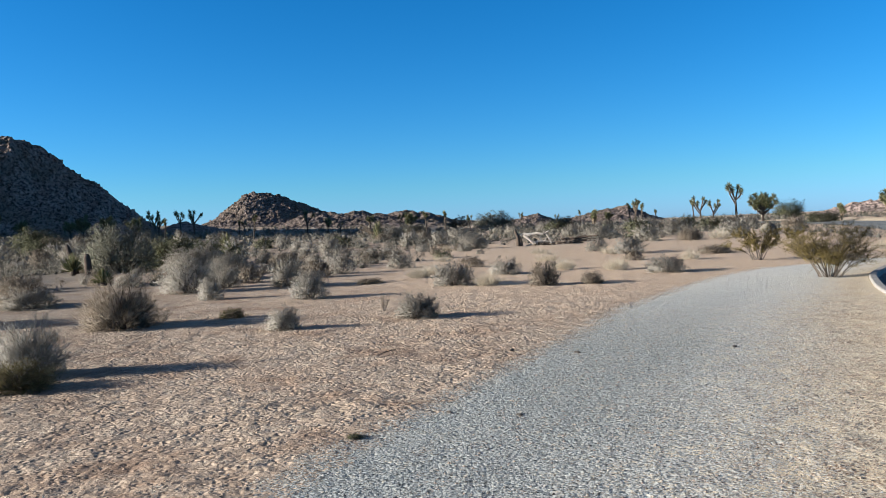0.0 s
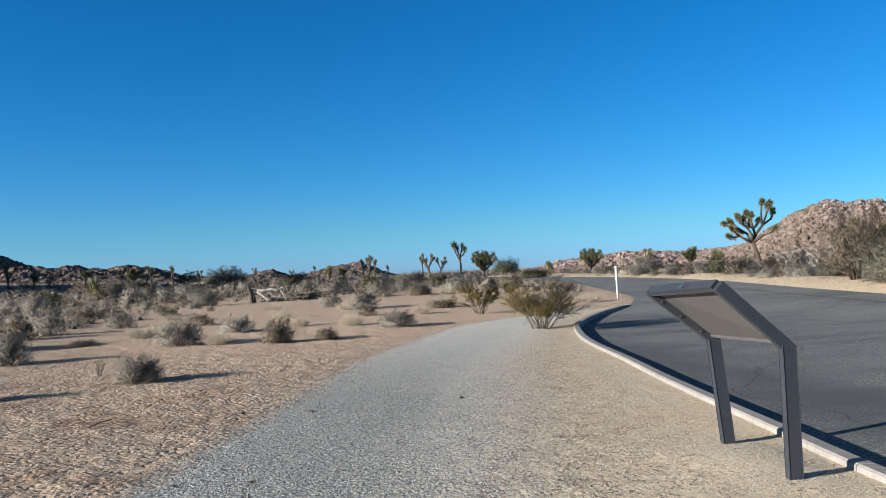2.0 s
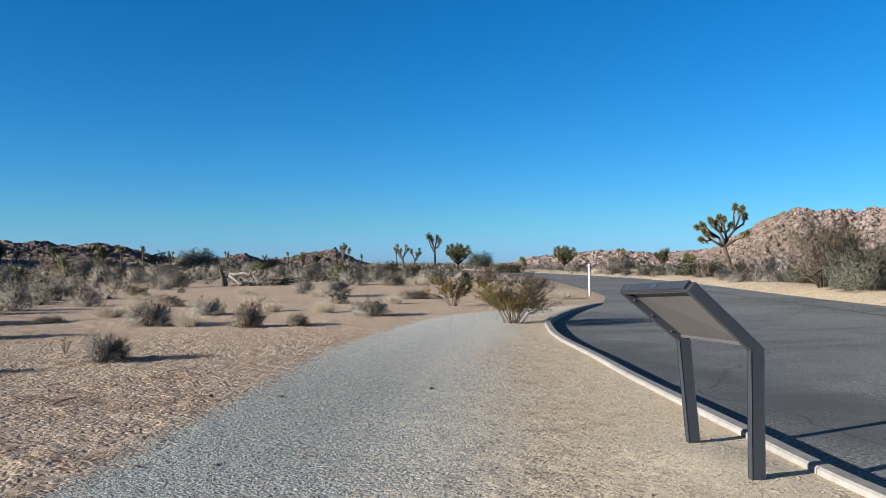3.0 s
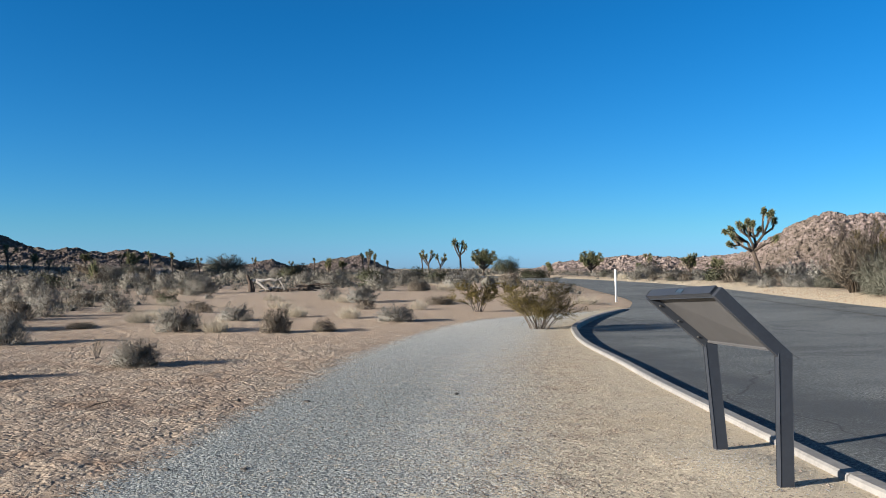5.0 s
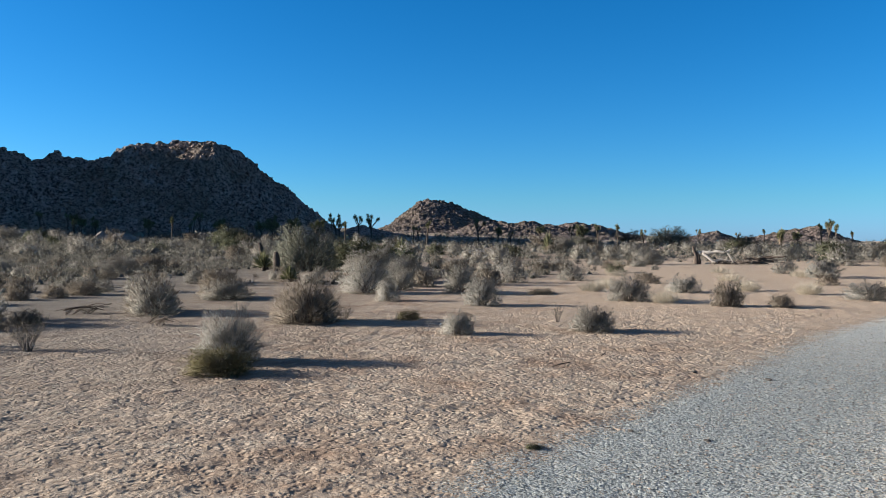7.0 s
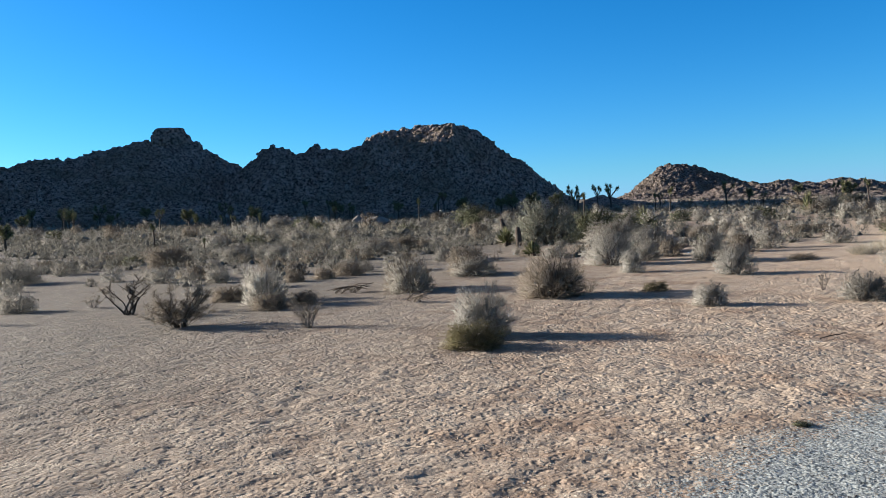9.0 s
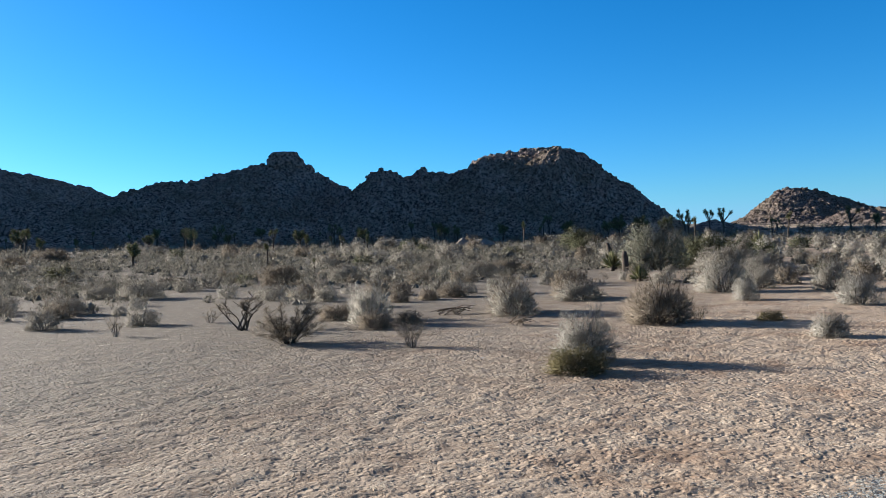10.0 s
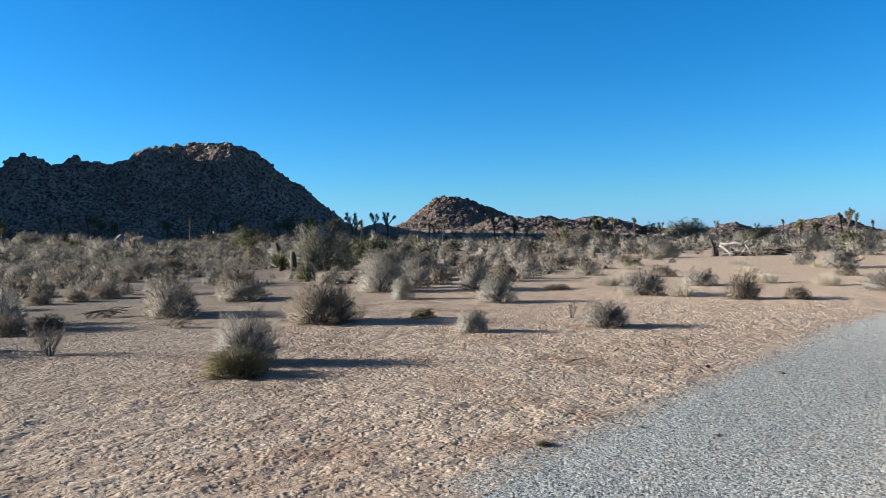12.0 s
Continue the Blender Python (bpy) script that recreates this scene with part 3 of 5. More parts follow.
def build_kerb():
    kerb = empty("kerb", "low pale concrete kerb in cast lengths", "kerb", kind="structure")
    d = np.concatenate([[0], np.cumsum(np.linalg.norm(np.diff(KERB_LINE, axis=0), axis=1))])
    at = lambda s: np.array([np.interp(s, d, KERB_LINE[:, 0]), np.interp(s, d, KERB_LINE[:, 1])])
    s0, length = 0.35, 2.44
    while s0 < d[-1] - 0.5:
        s1 = min(s0 + length - 0.015, d[-1])
        n = 8
        bm = bmesh.new()
        rings = []
        for k in range(n + 1):
            s = s0 + (s1 - s0) * k / n
            p, q = at(s - 0.02), at(s + 0.02)
            u = (q - p) / (np.linalg.norm(q - p) + 1e-9)
            side = np.array([u[1], -u[0]])
            c = at(s)
            z = height_at(*c)
            end = np.clip((d[-1] - s) / 1.2, 0.15, 1)
            prof = [(-0.022, -0.25), (-0.014, 0.036 * end), (0.006, 0.05 * end), (0.115, 0.046 * end), (0.135, 0.025 * end), (0.155, -0.25)]
            rings.append([bm.verts.new((c[0] + side[0] * o, c[1] + side[1] * o, z + h)) for o, h in prof])
        for r0, r1 in zip(rings[:-1], rings[1:]):
            for i in range(5):
                bm.faces.new((r0[i], r0[i + 1], r1[i + 1], r1[i]))
        bm.faces.new(rings[0])
        bm.faces.new(rings[-1][::-1])
        part("kerb_block", bm, CONCRETE, kerb)
        s0 += length


build_kerb()


# ---- hills ----
def build_hill(name, label, crest, foot, back, mat, relief, boulder, seed, step, ribs=()):
    """A rocky ridge. crest: bearing, rise in degrees above the eye; the ridge stands at the given distance."""
    crest_d = (foot + back) / 2
    b0, b1 = crest[0][0], crest[-1][0]
    nb = int(radians(b1 - b0) * crest_d / step)
    nd = int((back - foot) / step)
    B, D = np.meshgrid(np.linspace(b0, b1, nb), np.linspace(foot, back, nd))
    X, Y = D * np.sin(np.radians(B)), D * np.cos(np.radians(B))
    wob = 1.2 * fractal(X / 25, Y / 25, seed + 5)
    rise = np.interp(B + wob * 0.25, [c[0] for c in crest], [c[1] for c in crest])
    base = lie(X, Y) - 0.6
    top = EYE + crest_d * np.tan(np.radians(rise)) + 0.5 * relief
    t = np.clip((D - foot) / (crest_d - foot), 0, 2)
    shape = np.where(t < 1, np.clip(t, 0, 1) ** 1.06, np.clip(2 - t, 0, 1) ** 0.7)
    gully = fractal(X / 30, Y / 30, seed, 5, 0.55)
    body = np.maximum(top - base, 0)
    Z = base + body * np.clip(shape + 0.28 * gully * np.sin(np.clip(t, 0, 2) * math.pi / 2) * (1 - np.clip(shape, 0, 1) ** 4), 0, 1.02)
    for at, left, right, rise_by, low, high in ribs:
        # a buttress: a slant face on one side of it, a steeper one on the other
        across = np.where(B < at, np.clip((B - at + left) / left, 0, 1), np.clip((at + right - B) / right, 0, 1))
        Z = Z + rise_by * across * np.clip((t - low) / 0.25, 0, 1) * np.clip((high - t) / 0.3, 0, 1)
    rough = np.clip(shape * 3, 0, 1) * np.clip(body / 6, 0.15, 1)
    Z = Z + rough * (relief * domes(X, Y, boulder, seed + 9) + 0.6 * relief * domes(X, Y, boulder * 0.45, seed + 19) + 0.35 * relief * domes(X, Y, boulder * 2.3, seed + 29) - 0.75 * relief)
    idx = np.arange(X.size).reshape(X.shape)
    faces = np.stack([idx[:-1, :-1], idx[:-1, 1:], idx[1:, 1:], idx[1:, :-1]], -1).reshape(-1, 4)
    ob = mesh_object(name, np.stack([X, Y, Z], -1).reshape(-1, 3), faces.tolist(), mat)
    return tagged(ob, label, "hill", kind="structure")


def loose_rocks(hill, count, low, high, seed):
    """Blocks lying on a hill's slopes."""
    rng = np.random.default_rng(seed)
    n = len(hill.data.vertices)
    co = np.empty(n * 3, np.float32)
    hill.data.vertices.foreach_get("co", co)
    co = co.reshape(-1, 3)
    at = co[rng.integers(0, int(n * 0.55), count)].astype(float)
    at = at[at[:, 2] - lie(at[:, 0], at[:, 1]) > 0.4]
    count = len(at)
    corner = np.array([(sx, sy, sz) for sz in (-1, 1) for sx, sy in ((-1, -1), (1, -1), (1, 1), (-1, 1))], float)
    quad = np.array([(3, 2, 1, 0), (4, 5, 6, 7), (0, 1, 5, 4), (1, 2, 6, 5), (2, 3, 7, 6), (3, 0, 4, 7)])
    size = (low + (high - low) * rng.random(count) ** 2.5) / 2
    q = corner[None] * rng.uniform(0.55, 1.15, (count, 8, 3)) * size[:, None, None] * np.array([1.15, 1.0, 0.85])
    q[:, 4:, :2] *= 0.72
    w = rng.uniform(0, 6.28, count)[:, None]
    q = np.stack([q[..., 0] * np.cos(w) - q[..., 1] * np.sin(w), q[..., 0] * np.sin(w) + q[..., 1] * np.cos(w), q[..., 2]], -1) + at[:, None]
    q[..., 2] -= size[:, None] * 0.35
    faces = (quad[None] + 8 * np.arange(count)[:, None, None]).reshape(-1, 4)
    ob = mesh_object("hill_rocks", q.reshape(-1, 3).tolist(), faces.tolist(), hill.data.materials[0])
    tagged(ob, "loose granite blocks strewn over a hillside", "rocks", kind="stuff")


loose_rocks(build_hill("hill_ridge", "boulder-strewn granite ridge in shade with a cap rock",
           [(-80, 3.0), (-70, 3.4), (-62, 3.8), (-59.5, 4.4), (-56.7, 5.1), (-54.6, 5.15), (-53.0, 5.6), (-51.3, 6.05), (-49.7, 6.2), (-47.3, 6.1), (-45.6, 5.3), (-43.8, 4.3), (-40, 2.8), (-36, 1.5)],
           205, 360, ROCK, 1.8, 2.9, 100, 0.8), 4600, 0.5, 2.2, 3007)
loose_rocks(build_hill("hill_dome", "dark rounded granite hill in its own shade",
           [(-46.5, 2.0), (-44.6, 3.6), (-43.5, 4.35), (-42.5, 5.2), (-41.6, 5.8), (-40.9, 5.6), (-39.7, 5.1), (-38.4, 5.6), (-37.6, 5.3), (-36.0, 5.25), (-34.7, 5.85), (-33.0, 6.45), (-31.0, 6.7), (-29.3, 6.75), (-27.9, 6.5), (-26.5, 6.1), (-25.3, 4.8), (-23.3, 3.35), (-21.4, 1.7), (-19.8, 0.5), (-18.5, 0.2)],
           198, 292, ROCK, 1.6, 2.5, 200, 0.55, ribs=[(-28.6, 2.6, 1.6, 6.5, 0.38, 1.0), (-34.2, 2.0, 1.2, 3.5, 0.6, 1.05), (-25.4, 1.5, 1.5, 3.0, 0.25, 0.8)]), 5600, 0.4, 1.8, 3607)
# beyond -66 degrees this ridge is unseen, raised to shade the nearer hills
build_hill("hill_far_left", "dark far ridge in shade", [(-100, 3), (-92, 6), (-86, 11), (-80, 13.4), (-74, 15.6), (-71, 15.2), (-69.4, 13.6), (-68.4, 9.6), (-67.4, 7.4), (-66.5, 6.1), (-63.5, 5.5), (-61.6, 5.0), (-60.2, 4.3), (-57, 3.0), (-52, 1.5)],
           360, 560, ROCK, 1.8, 4.5, 300, 1.6)
loose_rocks(build_hill("hill_cone", "sunlit pointed granite hill with a shaded flank",
           [(-21, 0.3), (-18, 0.55), (-16.1, 1.25), (-14.8, 2.35), (-14.0, 2.95), (-13.1, 3.05), (-11.8, 2.75), (-10.0, 2.05), (-8.3, 1.35), (-7.0, 0.8), (-5.0, 0.3)],
           365, 465, ROCK_DIM_BROWN, 1.4, 3.0, 400, 0.9), 2200, 0.5, 2.0, 1807)
build_hill("hill_saddle", "dark low granite ridge on the horizon",
           [(-12, 0.4), (-10.0, 1.2), (-8.8, 1.35), (-7.3, 1.15), (-6.2, 1.25), (-5.3, 1.15), (-4.0, 0.9), (-2.8, 1.2), (-1.2, 1.0), (-0.1, 0.7), (0.8, 0.45), (3, 0.2)],
           290, 400, ROCK_DIM_BROWN, 1.8, 3.6, 450, 0.9)
build_hill("hill_knoll", "small dark rock knoll among trees", [(-21.6, -0.4), (-20.7, 0.0), (-19.9, 0.5), (-19.0, 0.95), (-18.1, 1.05), (-17.0, 0.75), (-15.8, 0.55), (-14.3, 0.3), (-12.5, 0.1)], 200, 240, ROCK, 1.2, 2.6, 500, 0.6)
loose_rocks(build_hill("hill_low", "low sunlit granite outcrop on the horizon",
           [(2, 0.1), (5.0, 0.25), (6.9, 0.6), (8.2, 0.1), (9.7, 0.25), (11.3, 0.6), (13.3, 0.85), (14.8, 0.15), (16.5, -0.3), (20, -0.5)],
           300, 420, ROCK_DIM_BROWN, 1.4, 3.2, 600, 0.9), 900, 0.5, 1.8, 807)
loose_rocks(build_hill("hill_boulders", "low pile of sunlit pink boulders", [(25, -0.4), (28.1, 0.2), (30.1, 0.45), (33.8, 0.6), (36.1, 0.3), (38.5, 0.55), (41, 0.6), (44, 0.3)], 190, 250, ROCK_WARM, 1.6, 3.0, 700, 0.6), 1000, 0.4, 1.7, 907)
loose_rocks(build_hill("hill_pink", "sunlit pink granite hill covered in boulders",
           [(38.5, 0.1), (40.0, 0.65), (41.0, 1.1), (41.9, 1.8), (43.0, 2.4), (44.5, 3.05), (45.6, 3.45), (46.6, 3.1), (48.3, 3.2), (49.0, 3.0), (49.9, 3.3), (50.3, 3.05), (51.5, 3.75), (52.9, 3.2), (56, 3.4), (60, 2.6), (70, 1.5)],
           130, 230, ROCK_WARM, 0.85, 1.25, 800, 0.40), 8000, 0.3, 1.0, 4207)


# ---- plants ----
def tube(V, F, pts, radii, sides=5):
    """Adds a tapered limb along pts."""
    pts = [Vector(p) for p in pts]
    start = len(V)
    for i, (p, r) in enumerate(zip(pts, radii)):
        d = (pts[min(i + 1, len(pts) - 1)] - pts[max(i - 1, 0)]).normalized()
        a = d.orthogonal().normalized()
        if abs(d.z) > 0.3:
            a = (Vector((1, 0, 0)) - d * d.x).normalized()
        b = d.cross(a)
        for k in range(sides):
            w = 2 * math.pi * k / sides
            V.append(tuple(p + (a * math.cos(w) + b * math.sin(w)) * r))
    for i in range(len(pts) - 1):
        for k in range(sides):
            q = start + i * sides
            F.append((q + k, q + (k + 1) % sides, q + sides + (k + 1) % sides, q + sides + k))
    F.append(tuple(range(start + sides - 1, start - 1, -1)))
    F.append(tuple(range(len(V) - sides, len(V))))


def slivers(V, F, roots, ways, lengths, width, rng, flat=True):
    """Adds many narrow leaves or twigs at once: diamonds from root along way."""
    n = len(roots)
    side = np.cross(ways, rng.normal(size=(n, 3)))
    side /= np.linalg.norm(side, axis=1)[:, None] + 1e-9
    L, W = np.asarray(lengths).reshape(-1, 1), np.asarray(width).reshape(-1, 1) if np.ndim(width) else width
    q = np.stack([roots, roots + ways * L * 0.5 + side * W, roots + ways * L, roots + ways * L * 0.5 - side * W], 1).reshape(-1, 3)
    s = len(V)
    V.extend(map(tuple, q.tolist()))
    F.extend([(s + 4 * i, s + 4 * i + 1, s + 4 * i + 2, s + 4 * i + 3) for i in range(n)])


def thorns(V, F, roots, ways, lengths, width, rng):
    """Like slivers, but plain pointed leaves, for plants far off."""
    n = len(roots)
    side = unit(np.cross(ways, rng.normal(size=(n, 3))))
    L, W = np.asarray(lengths).reshape(-1, 1), np.asarray(width).reshape(-1, 1) if np.ndim(width) else width
    q = np.stack([roots + side * W, roots + ways * L, roots - side * W], 1).reshape(-1, 3)
    s = len(V)
    V.extend(map(tuple, q.tolist()))
    F.extend([(s + 3 * i, s + 3 * i + 1, s + 3 * i + 2) for i in range(n)])


def unit(v):
    return v / (np.linalg.norm(v, axis=-1, keepdims=True) + 1e-9)


SHAPES = {  # stems, twigs per stem, shoots, lowest and highest rise of the stems, shoot length, shoot width, first leafy part of a stem, lean of the shoots
    "sage": (46, 8, 9000, 4, 88, 0.085, 0.0030, 0.35, 0.55),
    "pale": (46, 8, 9000, 8, 88, 0.080, 0.0030, 0.35, 0.50),
    "brown": (60, 9, 9000, 4, 88, 0.105, 0.0027, 0.25, 0.45),
    "twiggy": (34, 9, 900, 32, 86, 0.085, 0.0030, 0.35, 0.40),
    "green": (60, 9, 8500, 0, 88, 0.050, 0.0060, 0.30, 0.90),
    "creosote": (30, 15, 7600, 16, 84, 0.045, 0.0038, 0.42, 0.45),
    "olive": (50, 9, 9000, 2, 88, 0.060, 0.0042, 0.30, 0.70),
    "smoke": (46, 8, 9500, 2, 88, 0.075, 0.0034, 0.35, 0.60),
    "airy": (42, 13, 8000, 12, 86, 0.075, 0.0027, 0.30, 0.60),
    "snag": (19, 11, 1100, 36, 86, 0.070, 0.0034, 0.45, 0.60),
}
LEAF = {"olive": OLIVE, "smoke": SMOKE, "airy": BROWN, "sage": SAGE, "pale": PALE, "brown": BROWN, "twiggy": BROWN, "green": GREEN, "creosote": CREO, "snag": BROWN}


def plant_meshes(kind, seed, detail, large):
    """Twigs and foliage of a shrub one metre high and one metre across."""
    stems, per, leaves, low, high, ll, lw, first, lean = SHAPES[kind]
    rng = np.random.default_rng(seed)
    ns = max(7, int(stems * detail ** 0.8))
    per = max(3, int(per * detail ** 0.4))
    nl = int(leaves * detail * (1.0 if detail > 0.5 else 1.2))
    grow, wide = detail ** -0.12, detail ** -0.62
    if large:
        ns, nl, ll, lw = int(ns * 1.4), int(nl * 2.6), ll * 0.6, lw * 0.7
    V, F, roots, tips = [], [], [], []
    lobes = rng.uniform(0.80, 1.08, 7)
    thick = {"snag": 0.0105, "creosote": 0.0045}.get(kind, 0.0062)
    for i in range(ns):
        az = 2 * math.pi * (i * 0.618 + rng.uniform(-0.05, 0.05))
        s0, s1 = math.sin(radians(low)), math.sin(radians(high))
        el = math.asin(s0 + (s1 - s0) * rng.uniform(0, 1) ** (1.0 if kind != "creosote" else 0.8))
        reach = lobes[int(az / (2 * math.pi) * 7) % 7] * rng.uniform(0.8, 1.05)
        tip = np.array([0.5 * math.cos(el) ** 0.6 * math.cos(az), 0.5 * math.cos(el) ** 0.6 * math.sin(az), 0.12 + 0.88 * math.sin(el)]) * reach
        base = np.array([math.cos(az), math.sin(az), 0]) * rng.uniform(0.01, 0.11 if kind == "creosote" else 0.07)
        crook = 0.09 if kind == "snag" else 0.03
        bend = base * 0.5 + tip * 0.5 + np.array([*(rng.normal(0, crook, 2)), 0.02]) + np.array([-tip[0], -tip[1], 0]) * 0.10
        pts = [base - (0, 0, 0.03), base * 0.7 + bend * 0.3 + rng.normal(0, crook * 0.3, 3), bend, tip]
        r = thick * rng.uniform(0.7, 1.3) * min(wide, 1.6)
        tube(V, F, pts, [r * 1.3, r, r * 0.7, r * 0.25], 5 if kind == "snag" else 3)
        for k in range(per):
            t = rng.uniform(first, 1.0)
            root = bend + (tip - bend) * (t * 2 - 1) if t > 0.5 else base + (bend - base) * t * 2
            out = unit(unit(tip - base) * 0.9 + rng.normal(0, 0.55, 3) + (0, 0, 0.25))
            end = root + out * rng.uniform(0.05, 0.15) * {"snag": 1.7, "creosote": 1.9}.get(kind, 1.0)
            if kind == "snag":
                tube(V, F, [root, (root + end) / 2 + rng.normal(0, 0.015, 3), end], [r * 0.5, r * 0.35, r * 0.12], 3)
            roots.append(root)
            tips.append(end)
    roots, tips = np.array(roots), np.array(tips)
    tips[:, 2] = np.maximum(tips[:, 2], 0.01)
    for k in range(2 if detail > 0.3 else 1):
        slivers(V, F, roots, unit(tips - roots), np.linalg.norm(tips - roots, axis=1), 0.0026 * wide, rng)
    LV, LF = [], []
    full = kind not in ("twiggy", "creosote", "airy", "snag")
    if full:
        # the dense tangle inside
        m = int(80 + 320 * detail)
        inner = unit(rng.normal(size=(m, 3))) * rng.uniform(0.1, 1, (m, 1)) ** 0.4
        inner = np.stack([inner[:, 0] * 0.34, inner[:, 1] * 0.34, 0.02 + 0.62 * np.abs(inner[:, 2])], 1)
        slivers(LV, LF, inner, unit(inner + rng.normal(0, 0.3, (m, 3))), rng.uniform(0.10, 0.20, m), rng.uniform(0.008, 0.016, m) * (0.5 if large else 1), rng)
    pick = rng.integers(0, len(roots), nl)
    t = rng.uniform(0.1, 1.05, (nl, 1))
    at = roots[pick] + (tips[pick] - roots[pick]) * t + rng.normal(0, 0.014, (nl, 3))
    ways = unit(unit(tips[pick] - roots[pick]) * 0.8 + rng.normal(0, lean, (nl, 3)) + (0, 0, 0.25))
    if full:
        # shoots that fan out from the root to an uneven, tufted outline
        half = nl * 13 // 20
        az = rng.uniform(0, 2 * math.pi, half)
        el = np.arcsin(rng.uniform(0.0, 1, half))
        tuft = rng.integers(0, 60, half)
        az, el = az + 0.10 * np.sin(tuft * 2.4), el
        lump = 0.88 + 0.13 * np.sin(az * 3 + seed) * np.cos(el * 5 + seed) + 0.09 * np.sin(az * 7 + el * 6) + 0.06 * np.sin(az * 17 + el * 13 + seed)
        shell = np.stack([0.5 * np.cos(el) ** 0.6 * np.cos(az), 0.5 * np.cos(el) ** 0.6 * np.sin(az), 0.02 + 0.96 * np.sin(el)], 1)
        at[:half] = shell * (lump * rng.uniform(0.30, 1.0, half) ** 0.45)[:, None]
        ways[:half] = unit(unit(at[:half] + (0, 0, 0.22)) + rng.normal(0, lean * 0.6, (half, 3)) + (0, 0, 0.2))
        at[:half] -= ways[:half] * ll * 0.5
    at[:, 2] = np.maximum(at[:, 2], 0.008)
    thorns(LV, LF, at, ways, ll * grow * rng.uniform(0.5, 1.4, nl), lw * wide * rng.uniform(0.7, 1.3, nl), rng)
    return V, F, LV, LF


def grass_meshes(seed, detail):
    rng = np.random.default_rng(seed)
    n = int(2600 * detail)
    az, out = rng.uniform(0, 2 * math.pi, n), rng.uniform(0, 1, n) ** 0.6
    root = np.stack([np.cos(az) * 0.34 * out, np.sin(az) * 0.34 * out, np.zeros(n)], 1)
    way = unit(np.stack([np.cos(az) * out * 0.35, np.sin(az) * out * 0.35, np.full(n, 1.0)], 1) + rng.normal(0, 0.26, (n, 3)))
    V, F = [], []
    slivers(V, F, root, way, rng.uniform(0.4, 1.05, n) * (1 - 0.35 * out), 0.0022 * detail ** -0.4, rng)
    return V, F


BANK = {}
LABELS = {
    "sage": ("sagebrush", "rounded grey-green desert shrub with woody stems on sand", "shrub"),
    "pale": ("pale_shrub", "pale grey dry desert shrub with fine twigs on sand", "shrub"),
    "brown": ("brown_shrub", "dense brown-grey dry desert shrub on sand", "shrub"),
    "twiggy": ("bare_shrub", "sparse leafless shrub of dark bare twigs on sand", "shrub"),
    "green": ("green_shrub", "tall dark green leafy desert shrub", "shrub"),
    "creosote": ("creosote_bush", "open creosote bush with olive-brown leaves beside the gravel", "shrub"),
    "olive": ("olive_shrub", "low dense olive-green shrub on sand", "shrub"),
    "smoke": ("grey_green_bush", "dense dark grey-green rounded bush on sand", "shrub"),
    "snag": ("gnarled_shrub", "gnarled dark shrub with bare crooked branches on sand", "shrub"),
    "airy": ("tall_bush", "tall half-bare brown bush with thin branches", "shrub"),
    "grass": ("bunchgrass", "tuft of dry straw-coloured bunchgrass on sand", "grass tuft"),
}


def make_plant(kind, seed, detail, large):
    name, label, cat = LABELS[kind]
    ob = empty(name, label, cat, "desert shrubs")
    if kind == "grass":
        V, F = grass_meshes(seed, detail)
        mesh_object("tuft", V, F, STRAW, ob)
    else:
        V, F, LV, LF = plant_meshes(kind, seed, detail, large)
        mesh_object("woody_frame", V, F, TWIG_DARK if kind in ("airy", "green", "snag") else TWIG, ob)
        round_normals(mesh_object("foliage", LV, LF, LEAF[kind], ob), (0, 0, 0.2))
    return ob


PLANTED = []


def plant(kind, x, y, h, w, label=""):
    """A shrub of height h and width w. Near ones take a finer pattern."""
    rng = random.Random(round(x * 131 + y * 977))
    d = math.hypot(x, y)
    d = min(d, d / max(w, h) ** 0.9)
    detail = 1.0 if d < 13 else 0.36 if d < 24 else 0.12 if d < 50 else 0.075
    large = max(w, h) > 1.35 and math.hypot(x, y) < 48 or max(w, h) > 2.8
    if large:
        detail = max(detail, 0.36)
    key = (kind, detail, large, rng.randrange(3 if detail == 1 or large else 4))
    m = Matrix.Translation((x, y, surface_at(x, y) - 0.02)) @ Matrix.Rotation(rng.uniform(0, 6.28), 4, "Z") @ Matrix.Diagonal((w * 1.1, w * 1.1 * rng.uniform(0.9, 1.1), h, 1))
    if key not in BANK:
        BANK[key] = make_plant(kind, 1000 + 37 * len(BANK), detail, large)
        BANK[key].matrix_basis = m
        ob = BANK[key]
    else:
        ob = copy_plain(BANK[key], m)
    if label:
        ob["label"] = label
    PLANTED.append((x, y, w))
    return ob


def copy_plain(ob, m):
    """A copy at m, whatever the first one's own size."""
    made = copy_thing(ob, Matrix.Identity(4))
    made.matrix_basis = m
    return made


plant("pale", -4.50, 8.38, 0.72, 0.80, label="rounded grey shrub with a low green skirt on sand")
plant("olive", -4.22, 7.62, 0.36, 0.70, label="low olive-green shrub in front of a grey one")
plant("twiggy", -7.50, 8.71, 0.53, 0.63)
plant("airy", -9.85, 8.45, 0.69, 1.16, label="open grey-brown shrub with dark branching stems on sand")
plant("snag", -12.60, 9.70, 0.80, 1.16)
plant("pale", -10.78, 11.39, 0.88, 0.85)
plant("brown", -10.05, 10.74, 0.38, 0.75)
plant("brown", -12.32, 12.00, 0.41, 0.87)
plant("brown", -9.92, 11.56, 0.32, 0.61)
plant("twiggy", -14.38, 8.07, 0.51, 0.43)
plant("sage", -16.13, 9.73, 0.50, 0.81)
plant("twiggy", -14.84, 10.57, 0.34, 0.59)
plant("sage", -8.86, 13.68, 0.80, 1.12)
